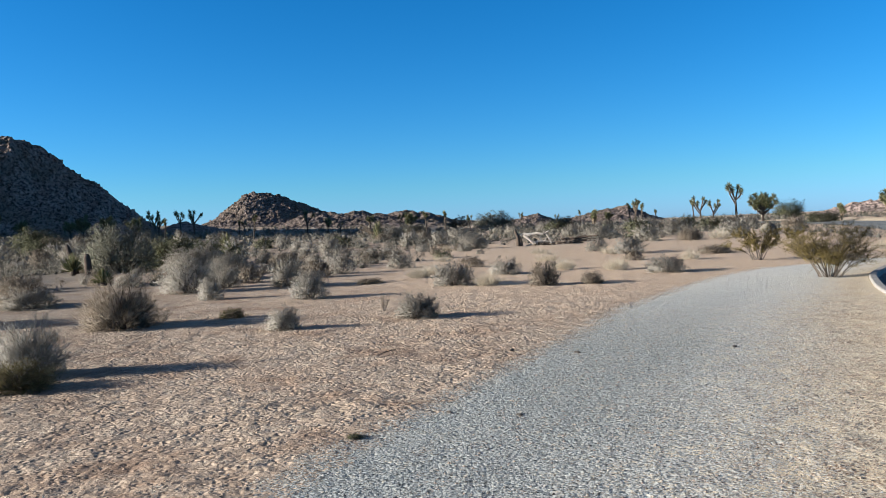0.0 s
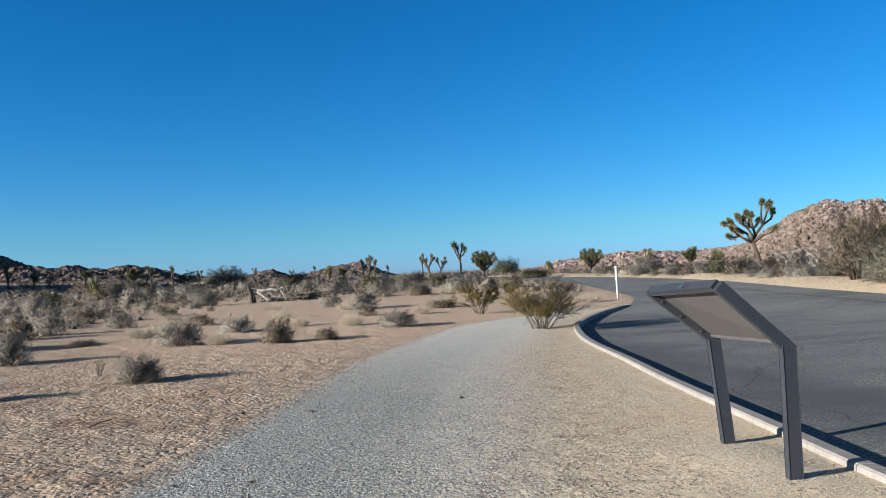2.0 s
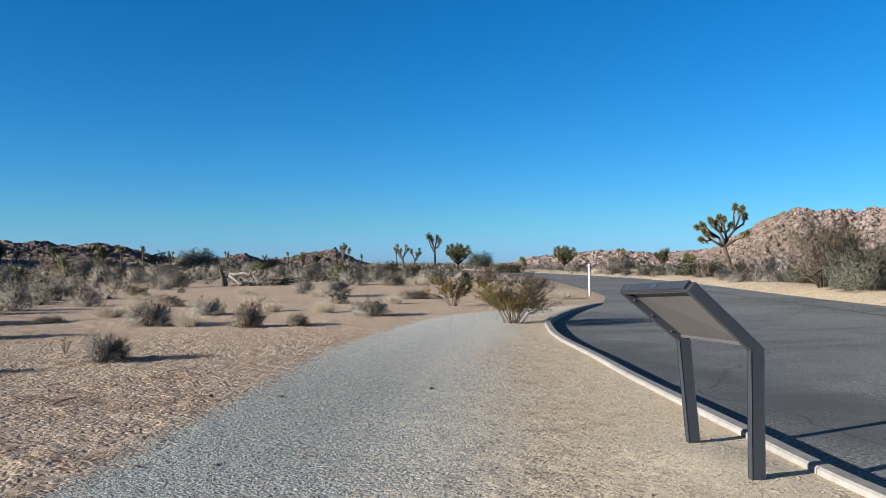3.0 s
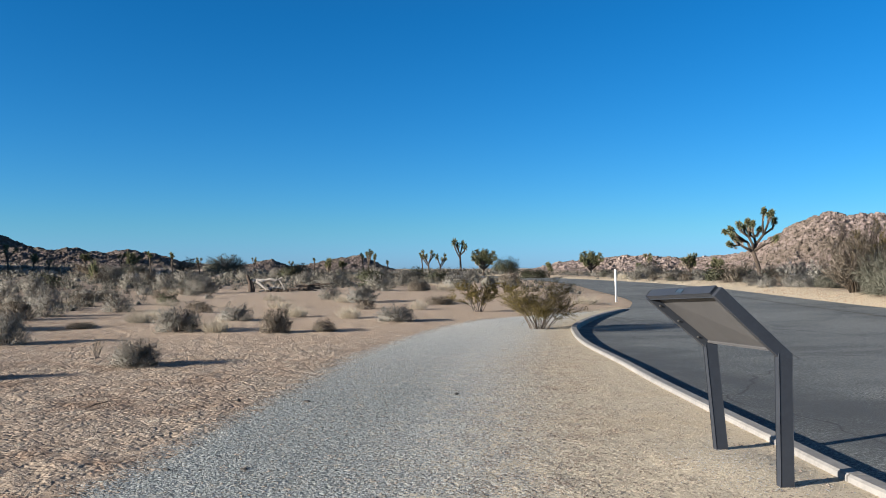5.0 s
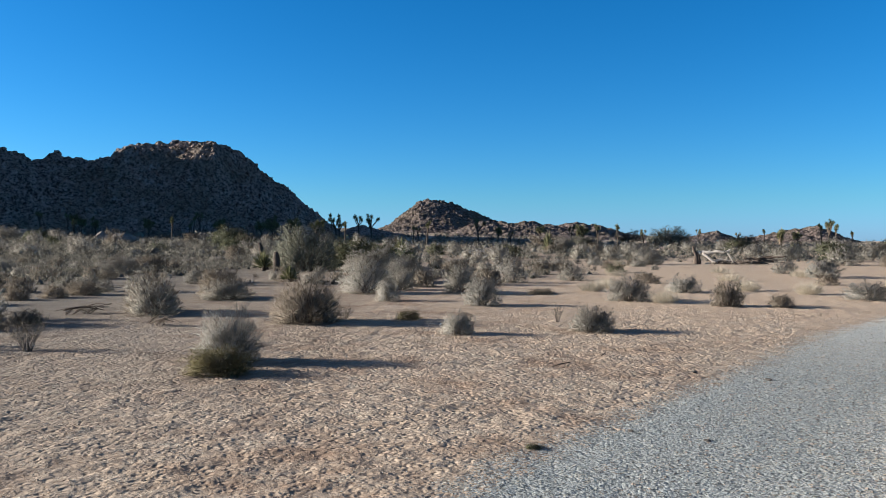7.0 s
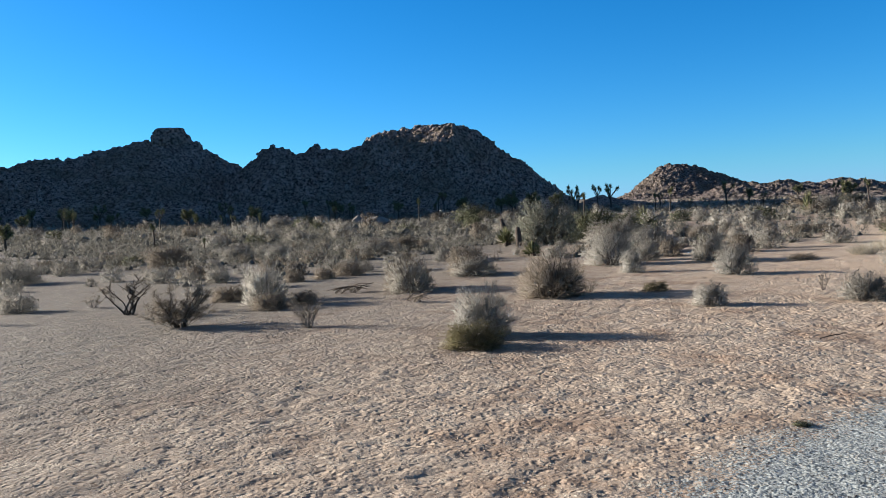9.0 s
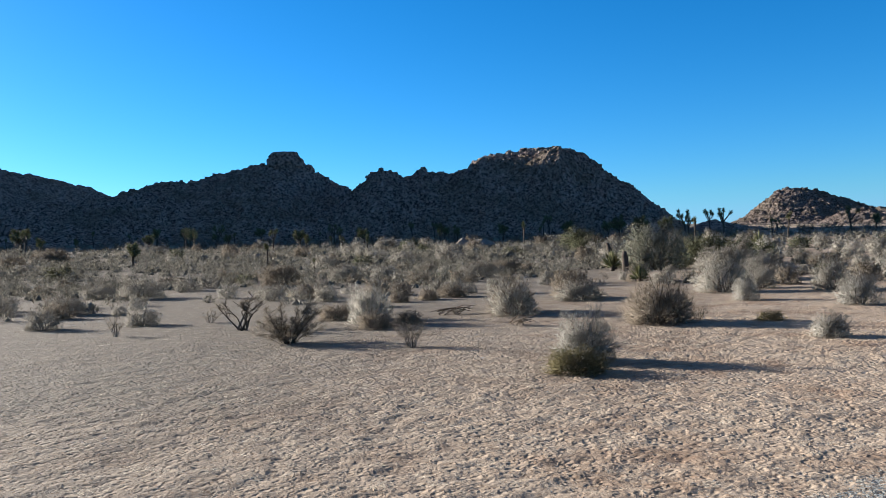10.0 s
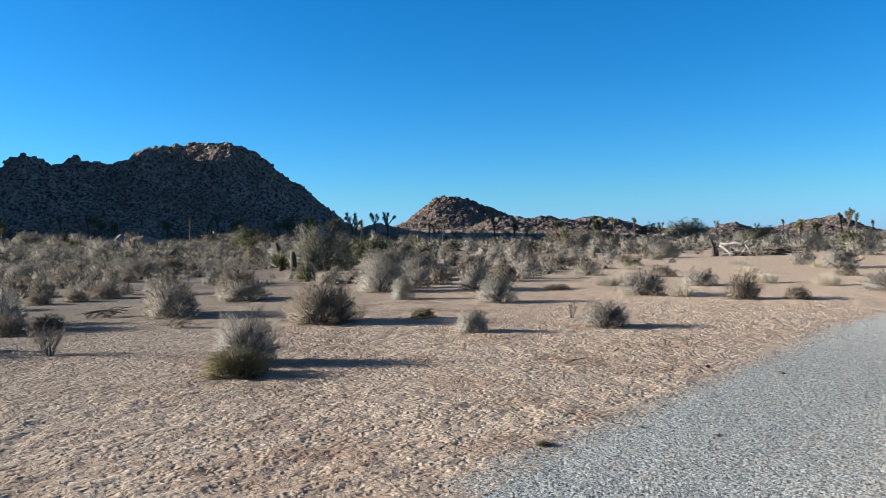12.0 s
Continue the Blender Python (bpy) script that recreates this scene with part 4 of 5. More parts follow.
plant("sage", -9.32, 17.51, 0.59, 1.22)
plant("twiggy", -7.53, 11.74, 0.23, 0.46)
plant("brown", -5.34, 12.83, 0.86, 1.27, label="dense brown-grey dome-shaped dry shrub on sand")
plant("twiggy", -4.91, 13.51, 0.28, 0.47)
plant("olive", -3.72, 13.61, 0.23, 0.49)
plant("pale", -2.43, 11.62, 0.41, 0.54)
plant("twiggy", -10.26, 13.59, 0.25, 0.52)
plant("pale", -6.70, 20.48, 1.00, 1.56)
plant("sage", -7.30, 26.33, 1.02, 1.39)
plant("pale", -5.36, 17.88, 0.59, 0.61)
plant("brown", -5.84, 23.50, 0.65, 0.84)
plant("sage", -4.27, 21.25, 0.91, 0.94)
plant("pale", -2.93, 16.97, 0.67, 0.88)
plant("sage", -3.42, 26.25, 0.71, 0.92)
plant("brown", -13.82, 18.27, 0.44, 1.03)
plant("brown", -13.91, 17.23, 0.36, 0.67)
plant("sage", -26.43, 16.07, 0.83, 1.78)
plant("sage", -28.58, 15.65, 0.63, 1.41)
plant("sage", -28.99, 19.75, 0.78, 1.26)
plant("sage", -29.52, 21.28, 0.81, 1.18)
plant("brown", -27.21, 23.37, 1.12, 1.94)
plant("sage", -25.89, 26.18, 0.93, 1.73)
plant("sage", -20.39, 29.19, 0.90, 2.06)
plant("brown", -21.34, 33.07, 0.88, 1.71)
plant("pale", -25.38, 28.32, 0.73, 1.37)
plant("smoke", -14.45, 35.10, 2.45, 3.1, label="tall open grey-green desert bush beside the dead stumps")
plant("green", -13.30, 38.40, 1.75, 3.0)
plant("green", -12.60, 41.50, 1.60, 2.0)
plant("green", -31.40, 61.20, 1.90, 3.6)
plant("grass", -17.50, 37.60, 0.80, 1.5)
plant("grass", -15.75, 37.00, 0.75, 1.1)
plant("green", -18.58, 54.86, 1.94, 2.30)
plant("green", -41.73, 80.33, 2.69, 4.57)
plant("sage", -0.45, 12.45, 0.47, 0.71, label="rounded grey-green desert shrub with a long shadow on sand")
plant("twiggy", -1.08, 13.64, 0.37, 0.26)
plant("brown", -2.03, 21.03, 0.19, 0.73)
plant("sage", 0.21, 18.92, 0.71, 1.10)
plant("grass", -0.37, 23.82, 0.46, 0.69)
plant("grass", 1.00, 18.38, 0.47, 0.56)
plant("pale", 1.74, 22.28, 0.53, 0.97)
plant("brown", 2.25, 17.85, 0.62, 0.73)
plant("brown", 3.31, 17.65, 0.35, 0.57)
plant("grass", -0.03, 31.84, 0.43, 0.83)
plant("brown", 1.04, 26.68, 0.32, 0.69)
plant("grass", 3.55, 23.30, 0.49, 0.68)
plant("grass", 4.25, 35.02, 0.45, 0.9)
plant("sage", 6.84, 35.23, 0.80, 1.04)
plant("pale", 7.32, 31.30, 0.86, 1.16)
plant("brown", 0.97, 29.77, 0.31, 0.86)
plant("grass", -0.72, 22.24, 0.46, 0.64)
plant("grass", 4.82, 21.95, 0.53, 0.65)
plant("pale", 5.68, 20.09, 0.50, 1.20)
plant("brown", 6.43, 26.66, 0.41, 0.79)
plant("sage", 7.80, 32.31, 0.79, 1.05)
plant("brown", 9.97, 28.90, 0.41, 1.32)
plant("grass", 3.76, 28.53, 0.51, 0.91)
plant("brown", 14.23, 45.40, 0.78, 1.37)
plant("sage", 12.27, 47.25, 1.23, 1.76)
plant("grass", 8.01, 25.55, 0.52, 0.69)
plant("grass", 16.33, 46.27, 0.80, 1.41)
plant("creosote", 8.06, 16.36, 1.19, 1.87)
plant("creosote", 9.37, 23.40, 1.16, 1.53)
plant("creosote", 14.14, 32.11, 1.04, 1.26)
plant("grass", 14.86, 26.26, 0.54, 1.04)
plant("grass", 6.75, 31.87, 0.48, 0.85)
plant("sage", -1.58, 28.28, 0.72, 1.02)
plant("brown", -3.15, 38.58, 0.46, 1.67)
plant("sage", 1.87, 46.72, 0.97, 1.68)
plant("airy", 26.80, 25.04, 3.21, 2.77, label="tall half-bare brown bush beyond the road")
plant("creosote", 29.80, 26.77, 2.97, 2.31)
plant("smoke", 25.30, 21.75, 1.95, 2.9, label="dark grey-green rounded bush on the road's far bank")
plant("smoke", 28.51, 23.45, 1.64, 2.13)
plant("pale", 27.02, 21.10, 1.78, 1.98)
plant("pale", 34.75, 34.59, 1.64, 2.12)
plant("pale", 38.11, 40.40, 1.65, 2.00)
plant("brown", 35.86, 43.34, 1.42, 2.03)
plant("green", 38.26, 48.16, 1.64, 1.95)
plant("green", 70.94, 161.07, 3.92, 6.60, label="dark green rounded desert bush on the horizon")
plant("green", 41.78, 86.31, 1.42, 4.15)
plant("brown", 37.46, 103.75, 1.47, 4.77)
plant("smoke", 13.45, 206.45, 4.61, 10.44)
plant("airy", 3.19, 177.79, 3.70, 6.41)
plant("airy", -9.93, 116.63, 2.26, 5.91)
plant("smoke", -4.96, 126.85, 2.07, 5.49)
plant("smoke", 25.79, 170.05, 2.55, 6.20)
plant("sage", 25.64, 100.20, 1.69, 4.47)
plant("sage", 25.90, 86.99, 1.35, 3.27)
plant("sage", -10.55, 33.39, 1.25, 2.79)
plant("brown", -9.70, 18.08, 0.61, 1.25)
plant("brown", -9.27, 14.26, 0.79, 1.11)
plant("pale", -11.48, 12.15, 0.82, 0.90)
plant("green", -0.66, 5.28, 0.06, 0.14, label="small low green tuft on the sand")


# ---- Joshua trees ----
def crown_mesh(G, GF, D, DF, parent):
    """Living blades and the dead ones under them."""
    n = len(G)
    ob = mesh_object("crown", G + D, GF + [tuple(i + n for i in f) for f in DF], SPIKE, parent)
    ob.data.materials.append(SKIRT)
    ob.data.polygons.foreach_set("material_index", [0] * len(GF) + [1] * len(DF))


def joshua(label, seed, trunk, girth, heads, head, blades=100):
    """A tree yucca: a crooked trunk through the given places, an upturned arm from its top to each head, a club of
    living blades at each arm's end and dead ones below it. heads: across, height, and how far down the trunk the arm leaves it."""
    rng = np.random.default_rng(seed)
    V, F, G, GF, D, DF = [], [], [], [], [], []
    stem = smooth_line([(x, 0.0, z) for x, z in trunk], 0.25)
    tube(V, F, stem, np.linspace(girth * 1.25, girth * 0.85, len(stem)), 8)
    top = stem[-1]
    for x, z, down in heads:
        root = stem[max(0, int((len(stem) - 1) * (1 - down)))]
        end = np.array([x, rng.uniform(-0.5, 0.5) * abs(x - top[0]) + rng.normal(0, 0.25), z])
        if abs(x - top[0]) < 0.05 and len(heads) == 1:
            end[1] = 0
        knee = root * 0.5 + end * 0.5 + np.array([(x - root[0]) * 0.10, 0, -0.05 * (z - root[2])]) + rng.normal(0, 0.07, 3)
        arm = smooth_line([root, knee, end], 0.2)
        tube(V, F, arm, np.linspace(girth * 0.75, girth * 0.5, len(arm)), 6)
        d = unit(arm[-1] - arm[-3] + np.array([0, 0, 0.06]))
        w = unit(unit(rng.normal(size=(blades, 3))) + d * 0.6)
        slivers(G, GF, end - d * rng.uniform(0, head * 1.3, (blades, 1)) + w * 0.04, w, head * rng.uniform(0.75, 1.15, blades), head * 0.075, rng)
        m = blades // 3
        w = unit(unit(rng.normal(size=(m, 3))) - d * 0.9)
        slivers(D, DF, end - d * rng.uniform(head * 1.3, head * 2.6, (m, 1)), w, head * rng.uniform(0.35, 0.6, m), head * 0.05, rng)
    ob = empty("joshua_tree", label, "tree", "joshua trees")
    mesh_object("trunk", V, F, BARK, ob, smooth=True)
    crown_mesh(G, GF, D, DF, ob)
    return ob, max(v[2] for v in G)


def great_joshua():
    """The big tree across the road: a leaning trunk, a wide tangle of arms, one drooping to the side."""
    rng = np.random.default_rng(5)
    ob = empty("joshua_tree", "tall many-branched joshua tree leaning over pale desert scrub", "tree", "joshua trees")
    V, F, G, GF, D, DF = [], [], [], [], [], []
    fork = (-0.62, 0.0, 2.75)
    tube(V, F, [(0.05, 0, -0.2), (-0.05, 0, 0.6), (-0.25, 0.05, 1.6), fork], [0.26, 0.185, 0.165, 0.155], 9)
    arms = [((-1.0, 0.2, 3.5), [(-2.0, 0.5, 3.9), (-2.9, 0.3, 4.5), (-2.4, -0.4, 4.7)]),
            ((-1.6, -0.4, 3.3), [(-2.5, -0.5, 3.4), (-2.2, -0.9, 4.1)]),
            ((-0.9, -0.3, 3.9), [(-1.7, -0.3, 5.1), (-1.3, 0.5, 4.9), (-1.0, -0.8, 5.3)]),
            ((-0.5, 0.3, 3.9), [(-0.6, 0.4, 5.2), (0.0, 0.9, 4.7), (-0.9, 1.0, 4.6)]),
            ((0.2, 0.1, 4.1), [(0.75, 0.0, 5.9), (0.3, -0.5, 6.2), (1.1, 0.3, 5.4), (0.9, -0.6, 6.0)]),
            ((0.3, -0.2, 3.3), [(1.25, -0.2, 3.9)])]
    for mid, heads in arms:
        m = np.array(mid)
        tube(V, F, [fork, (np.array(fork) + m) / 2 + rng.normal(0, 0.08, 3), m], [0.135, 0.115, 0.10], 8)
        for h in heads:
            h = np.array(h)
            q = (m + h) / 2 + np.array([rng.normal(0, 0.12), rng.normal(0, 0.12), -0.12])
            tube(V, F, [m, q, h], [0.09, 0.08, 0.075], 7)
            d = unit(h - q + np.array([0, 0, 0.15]))
            n = 360
            w = unit(unit(rng.normal(size=(n, 3))) + d * 0.55)
            slivers(G, GF, h - d * rng.uniform(0, 0.42, (n, 1)) + w * 0.05, w, 0.30 * rng.uniform(0.7, 1.1, n), 0.020, rng)
            w = unit(unit(rng.normal(size=(60, 3))) - d * 0.9)
            slivers(D, DF, h - d * rng.uniform(0.4, 0.8, (60, 1)), w, 0.24 * rng.uniform(0.6, 1.0, 60), 0.022, rng)
    mesh_object("trunk", V, F, BARK, ob, smooth=True)
    crown_mesh(G, GF, D, DF, ob)
    return ob, 6.7


TREES = {
    "great": great_joshua(),
    "pole": joshua("slender single-headed joshua tree", 12, [(0, -0.2), (-0.12, 1.6), (-0.3, 3.2)], 0.12, [(-0.42, 4.1, 0.0), (-0.12, 3.75, 0.1)], 0.44, 130),
    "fork": joshua("slim joshua tree forked into a few heads", 23, [(0.1, -0.2), (0.05, 1.6), (0.0, 3.0)], 0.15,
                   [(-0.75, 5.2, 0), (-0.35, 4.6, 0), (-1.05, 4.9, 0.1), (0.5, 4.9, 0), (0.75, 4.4, 0)], 0.46),
    "antler": joshua("small joshua tree with upturned branches", 34, [(0, -0.2), (0.05, 1.2), (0.12, 2.2)], 0.15,
                     [(-1.0, 3.9, 0), (-0.45, 4.4, 0), (0.5, 3.7, 0), (1.15, 4.5, 0), (1.3, 3.7, 0.2)], 0.44),
    "bushy": joshua("broad dark joshua tree with many crowded heads", 45, [(0, -0.2), (0.04, 0.8), (0.0, 1.7)], 0.19,
                    [(-2.0, 3.4, 0.1), (-1.6, 4.2, 0), (-1.1, 3.6, 0), (-0.8, 4.6, 0), (-0.3, 4.0, 0), (0.1, 4.7, 0), (0.5, 3.8, 0), (0.9, 4.5, 0), (1.3, 3.7, 0),
                     (1.7, 4.3, 0), (2.1, 3.5, 0.1), (-1.5, 2.8, 0.2), (1.4, 2.8, 0.2), (-0.5, 3.1, 0), (0.6, 3.0, 0), (-1.0, 3.0, 0), (1.0, 3.2, 0), (0.0, 3.5, 0)], 0.62, 130),
    "stout": joshua("low joshua tree with a thick crown", 56, [(0, -0.2), (-0.05, 0.8), (-0.12, 1.6)], 0.17,
                    [(-1.1, 3.0, 0), (-0.5, 3.5, 0), (0.2, 3.3, 0), (0.8, 3.6, 0), (1.0, 2.8, 0), (-0.2, 2.7, 0), (0.4, 2.6, 0)], 0.58, 120),
}
STANDING = set()


def tree(kind, bearing, distance, h, turn=0.0):
    ob, top = TREES[kind]
    x, y = distance * math.sin(radians(bearing)), distance * math.cos(radians(bearing))
    s = h / top
    m = Matrix.Translation((x, y, height_at(x, y) - 0.05)) @ Matrix.Rotation(radians(turn), 4, "Z") @ Matrix.Scale(s, 4)
    if kind not in STANDING:
        STANDING.add(kind)
        ob.matrix_basis = m
        return ob
    return copy_plain(ob, m)


tree("great", 41.31, 65.5, 6.23, -41)
tree("bushy", 29.89, 114.3, 3.96, 0)
tree("bushy", 26.95, 99.9, 2.16, 80)
tree("antler", 33.87, 87.9, 3.04, 40)
tree("stout", 36.75, 83.6, 3.01, 10)
tree("stout", 38.57, 103.1, 2.67, 120)
tree("stout", 33.30, 92.0, 1.99, 200)
tree("fork", 20.50, 123.0, 6.21, 0)
tree("antler", 19.00, 121.2, 3.76, 0)
tree("pole", 17.78, 156.1, 4.50, 0)
tree("bushy", 22.18, 123.2, 4.62, 0)
tree("pole", 13.46, 182.5, 5.00, 0)
tree("pole", 9.93, 209.1, 4.22, 90)
tree("antler", 8.25, 308.3, 4.00, 0)
tree("antler", 5.68, 240.1, 4.50, 60)
tree("pole", -1.14, 113.6, 3.85, 20)
tree("stout", -5.29, 240.1, 4.50, 0)
tree("antler", -9.78, 150.8, 5.00, 130)
tree("pole", -13.56, 117.0, 3.88, 200)
tree("antler", -17.56, 159.0, 5.50, 150)
tree("fork", -18.49, 173.4, 5.50, 40)
tree("antler", -20.10, 165.9, 5.50, 220)
tree("antler", -24.44, 182.5, 5.00, 300)
tree("pole", -42.83, 68.3, 2.36, 0)
tree("pole", -45.38, 98.8, 2.14, 60)
tree("pole", -46.17, 157.9, 2.50, 0)
tree("fork", -44.67, 97.7, 2.11, 90)
tree("stout", -58.99, 67.0, 2.32, 0)
tree("antler", -54.96, 117.1, 3.04, 0)
tree("pole", -50.07, 56.7, 1.96, 140)
tree("pole", -46.81, 46.1, 1.06, 10)
tree("fork", -29.56, 180.8, 5.21, 0)
tree("stout", -28.33, 156.4, 3.16, 50)
tree("stout", -57.88, 128.0, 2.95, 80)
tree("stout", -52.63, 132.8, 2.68, 180)
tree("stout", -37.18, 182.6, 2.90, 0)
tree("antler", -40.64, 227.0, 2.95, 0)
tree("antler", -35.12, 211.1, 3.04, 0)
tree("antler", -33.48, 204.0, 2.65, 50)


def far_trees():
    """The open wood of small trees on the plain before the hills."""
    rng = random.Random(31)
    for k in range(58):
        bear = rng.uniform(-67, -19) if k < 44 else rng.uniform(-16, 22)
        tree(rng.choice(["pole", "stout", "antler", "fork", "stout"]), bear, rng.uniform(105, 175), rng.uniform(2.4, 4.4), rng.uniform(0, 360))


far_trees()


def yucca(x, y, r, h, seed, label):
    rng = np.random.default_rng(seed)
    V, F = [], []
    n = 150
    az, el = rng.uniform(0, 6.28, n), np.radians(rng.uniform(5, 88, n))
    ways = np.stack([np.cos(az) * np.cos(el), np.sin(az) * np.cos(el), np.sin(el)], 1)
    slivers(V, F, np.tile([0, 0, h * 0.15], (n, 1)) + ways * 0.05, ways * np.array([r / h, r / h, 1.0]), h * rng.uniform(0.7, 1.0, n), 0.03, rng)
    ob = empty("yucca", label, "yucca")
    mesh_object("tuft", V, F, SPIKE, ob)
    T, TF = [], []
    tube(T, TF, [(0, 0, -0.1), (0, 0, h * 0.12), (0.02, 0, h * 0.3)], [0.12, 0.11, 0.07], 7)
    mesh_object("trunk", T, TF, BARK, ob, smooth=True)
    ob.matrix_basis = Matrix.Translation((x, y, height_at(x, y)))
    return ob


yucca(-16.41, 34.62, 0.64, 0.88, 3, "yellow-green spiky yucca between two dead stumps")
yucca(-17.79, 64.37, 1.20, 1.54, 5, "spiky green yucca clump among shrubs")
yucca(-6.65, 80.15, 0.99, 2.32, 8, "yellow-green yucca clump on the plain")
yucca(-11.10, 25.46, 0.40, 0.52, 9, "low spiky yucca at the edge of the scrub")


# ---- far scrub: uncountable, one object ----
def scrub_amount(bearing, d):
    """How thickly shrubs stand: 0 bare sand to 1."""
    if bearing < -12:
        edge = 17
    elif bearing < 14:
        edge = 17 + (bearing + 12) * 1.2
    elif bearing < 26:
        edge = 44
    else:
        edge = 38
    return max(0.0, min(1.0, (d - edge) / 10))


def candidates(rng, count, low, high, pull, gap):
    """Bearings and distances of places clear of the road."""
    bear = rng.uniform(low, high, count)
    d = pull(count)
    x, y = d * np.sin(np.radians(bear)), d * np.cos(np.radians(bear))
    ok = ~inside(x, y, ROAD_RING) & (to_line(x, y, ROAD_RING[::2]) > gap)
    return bear[ok], d[ok], x[ok], y[ok]


def clump(V, F, C, centre, w, h, n, length, width, rng, core=0.55):
    """A small rounded shrub: a rough inner mass and loose leaves round it."""
    start = len(V)
    for ring, (r, z) in enumerate(((1.0, 0.0), (0.92, 0.45), (0.55, 0.85))):
        for k in range(6):
            a = k * 1.047 + ring * 0.5
            s = core * rng.uniform(0.75, 1.1)
            V.append((centre[0] + math.cos(a) * r * s * w / 2, centre[1] + math.sin(a) * r * s * w / 2, centre[2] - 0.03 + z * s * h))
    V.append((centre[0], centre[1], centre[2] + core * h))
    for ring in range(2):
        for k in range(6):
            q = start + ring * 6
            F.append((q + k, q + (k + 1) % 6, q + 6 + (k + 1) % 6, q + 6 + k))
    F.extend((start + 12 + k, start + 12 + (k + 1) % 6, start + 18) for k in range(6))
    az, el = rng.uniform(0, 6.28, n), np.arcsin(rng.uniform(0, 1, n))
    lump = 1 + 0.2 * np.sin(az * 3 + centre[0]) * np.cos(el * 4)
    ways = np.stack([np.cos(az) * np.cos(el) * w / 2, np.sin(az) * np.cos(el) * w / 2, np.sin(el) * h], 1) * lump[:, None]
    out = unit(unit(ways + (0, 0, 0.2 * h)) + rng.normal(0, 0.4, (n, 3)) + (0, 0, 0.2))
    root = np.asarray(centre) + ways * rng.uniform(0.45, 0.95, (n, 1)) - out * length * 0.3
    thorns(V, F, root, out, length * rng.uniform(0.6, 1.3, n), width, rng)
    C.append(np.tile([centre[0], centre[1], centre[2] + h * 0.15], (len(V) - start, 1)))


def scatter():
    rng = np.random.default_rng(7)
    V, F, C = [], [], []
    singles = 0
    bears, ds, xs, ys = candidates(rng, 6700, -76, 62, lambda n: 15 + 225 * rng.beta(0.85, 1.6, n), 1.2)
    # thicker towards the hills in the west
    more = candidates(rng, 3000, -78, -24, lambda n: 34 + 120 * rng.beta(0.9, 1.3, n), 1.2)
    bears, ds, xs, ys = (np.concatenate(pair) for pair in zip((bears, ds, xs, ys), more))
    patch = fractal(xs / 7.0, ys / 7.0, 5, 3)
    # open sand before the fallen tree and the great tree
    taken = np.array(PLANTED + [(5.7, 48.2, 6.0), (5.2, 44.5, 6.0), (5.0, 41.5, 4.5), (29.8, 42.6, 4.0), (28.3, 40.6, 3.5)]
                     + [(-16.4 * k, 34.6 * k, 3.6) for k in (1.0, 0.94, 0.88, 0.82)])
    for b, d, x, y, thick in zip(bears, ds, xs, ys, patch):
        if rng.random() > scrub_amount(b, d):
            continue
        if np.any((x - taken[:, 0]) ** 2 + (y - taken[:, 1]) ** 2 < (taken[:, 2] * 0.6) ** 2):
            continue
        if thick < (-0.06 if d < 42 else -0.16) and rng.random() < 0.85:
            continue
        if d < 24 and rng.random() < 0.6:
            continue
        h = rng.uniform(0.28, 0.68) * (1.3 if d > 60 else 1)
        w = h * rng.uniform(1.2, 2.0)
        if d < 48 and singles < 300:
            if rng.random() < 0.12:
                continue
            singles += 1
            kind = rng.choice(["sage", "pale", "brown", "twiggy", "grass", "green"], p=[0.40, 0.10, 0.34, 0.10, 0.04, 0.02] if b < -28 else [0.38, 0.16, 0.26, 0.06, 0.09, 0.05] if b < 26 else [0.42, 0.42, 0.10, 0.02, 0.04, 0.0])
            plant(str(kind), float(x), float(y), float(h * (0.7 if kind == "grass" else 1)), float(w * (0.6 if kind == "grass" else 1)))
            continue
        n, length, width = (115, 0.13, 0.0105) if d < 60 else (66, 0.17, 0.018) if d < 110 else (32, 0.26, 0.038)
        clump(V, F, C, (x, y, height_at(x, y)), w, h, n, length, width, rng, 0.30)
    tagged(round_normals(mesh_object("desert_scrub", V, F, SCRUB), np.vstack(C)), "grey-green and straw scrub covering the desert plain", "scrub", kind="stuff")


scatter()


def thicket():
    """Taller dark brush far out, before the hills."""
    rng = np.random.default_rng(70)
    V, F, C = [], [], []
    bears, ds, xs, ys = candidates(rng, 2100, -74, 60, lambda n: 58 + 270 * rng.beta(1, 1.3, n), 4)
    for k, (bear, d, x, y) in enumerate(zip(bears, ds, xs, ys)):
        if bear > 24 and d > 126:
            continue
        h = 0.6 + 0.8 * rng.random() ** 2.0
        w = h * rng.uniform(1.2, 2.0)
        if d > 120:
            h, w = h * 1.3, w * 1.5
        n, length, width = (100, 0.17, 0.034) if d < 120 else (42, 0.30, 0.07)
        clump(V, F, C, (x, y, height_at(x, y)), w, h, n, length, width, rng, 0.45)
    tagged(round_normals(mesh_object("far_thicket", V, F, THICKET), np.vstack(C)), "dark olive and brown brush on the far plain", "brush", kind="stuff")


thicket()


def tall_brush():
    """Man-high shrubs standing out over the plain."""
    rng = np.random.default_rng(83)
    bears, ds, xs, ys = candidates(rng, 170, -70, 56, lambda n: 52 + 75 * rng.beta(1, 1.3, n), 3)
    for x, y, d in zip(xs, ys, ds):
        h = rng.uniform(0.9, 1.5) * (1.25 if d > 80 else 1)
        kind = str(rng.choice(["green", "sage", "brown", "pale"], p=[0.16, 0.36, 0.26, 0.22]))
        plant(kind, float(x), float(y), float(h), float(h * rng.uniform(1.1, 1.8)))


tall_brush()


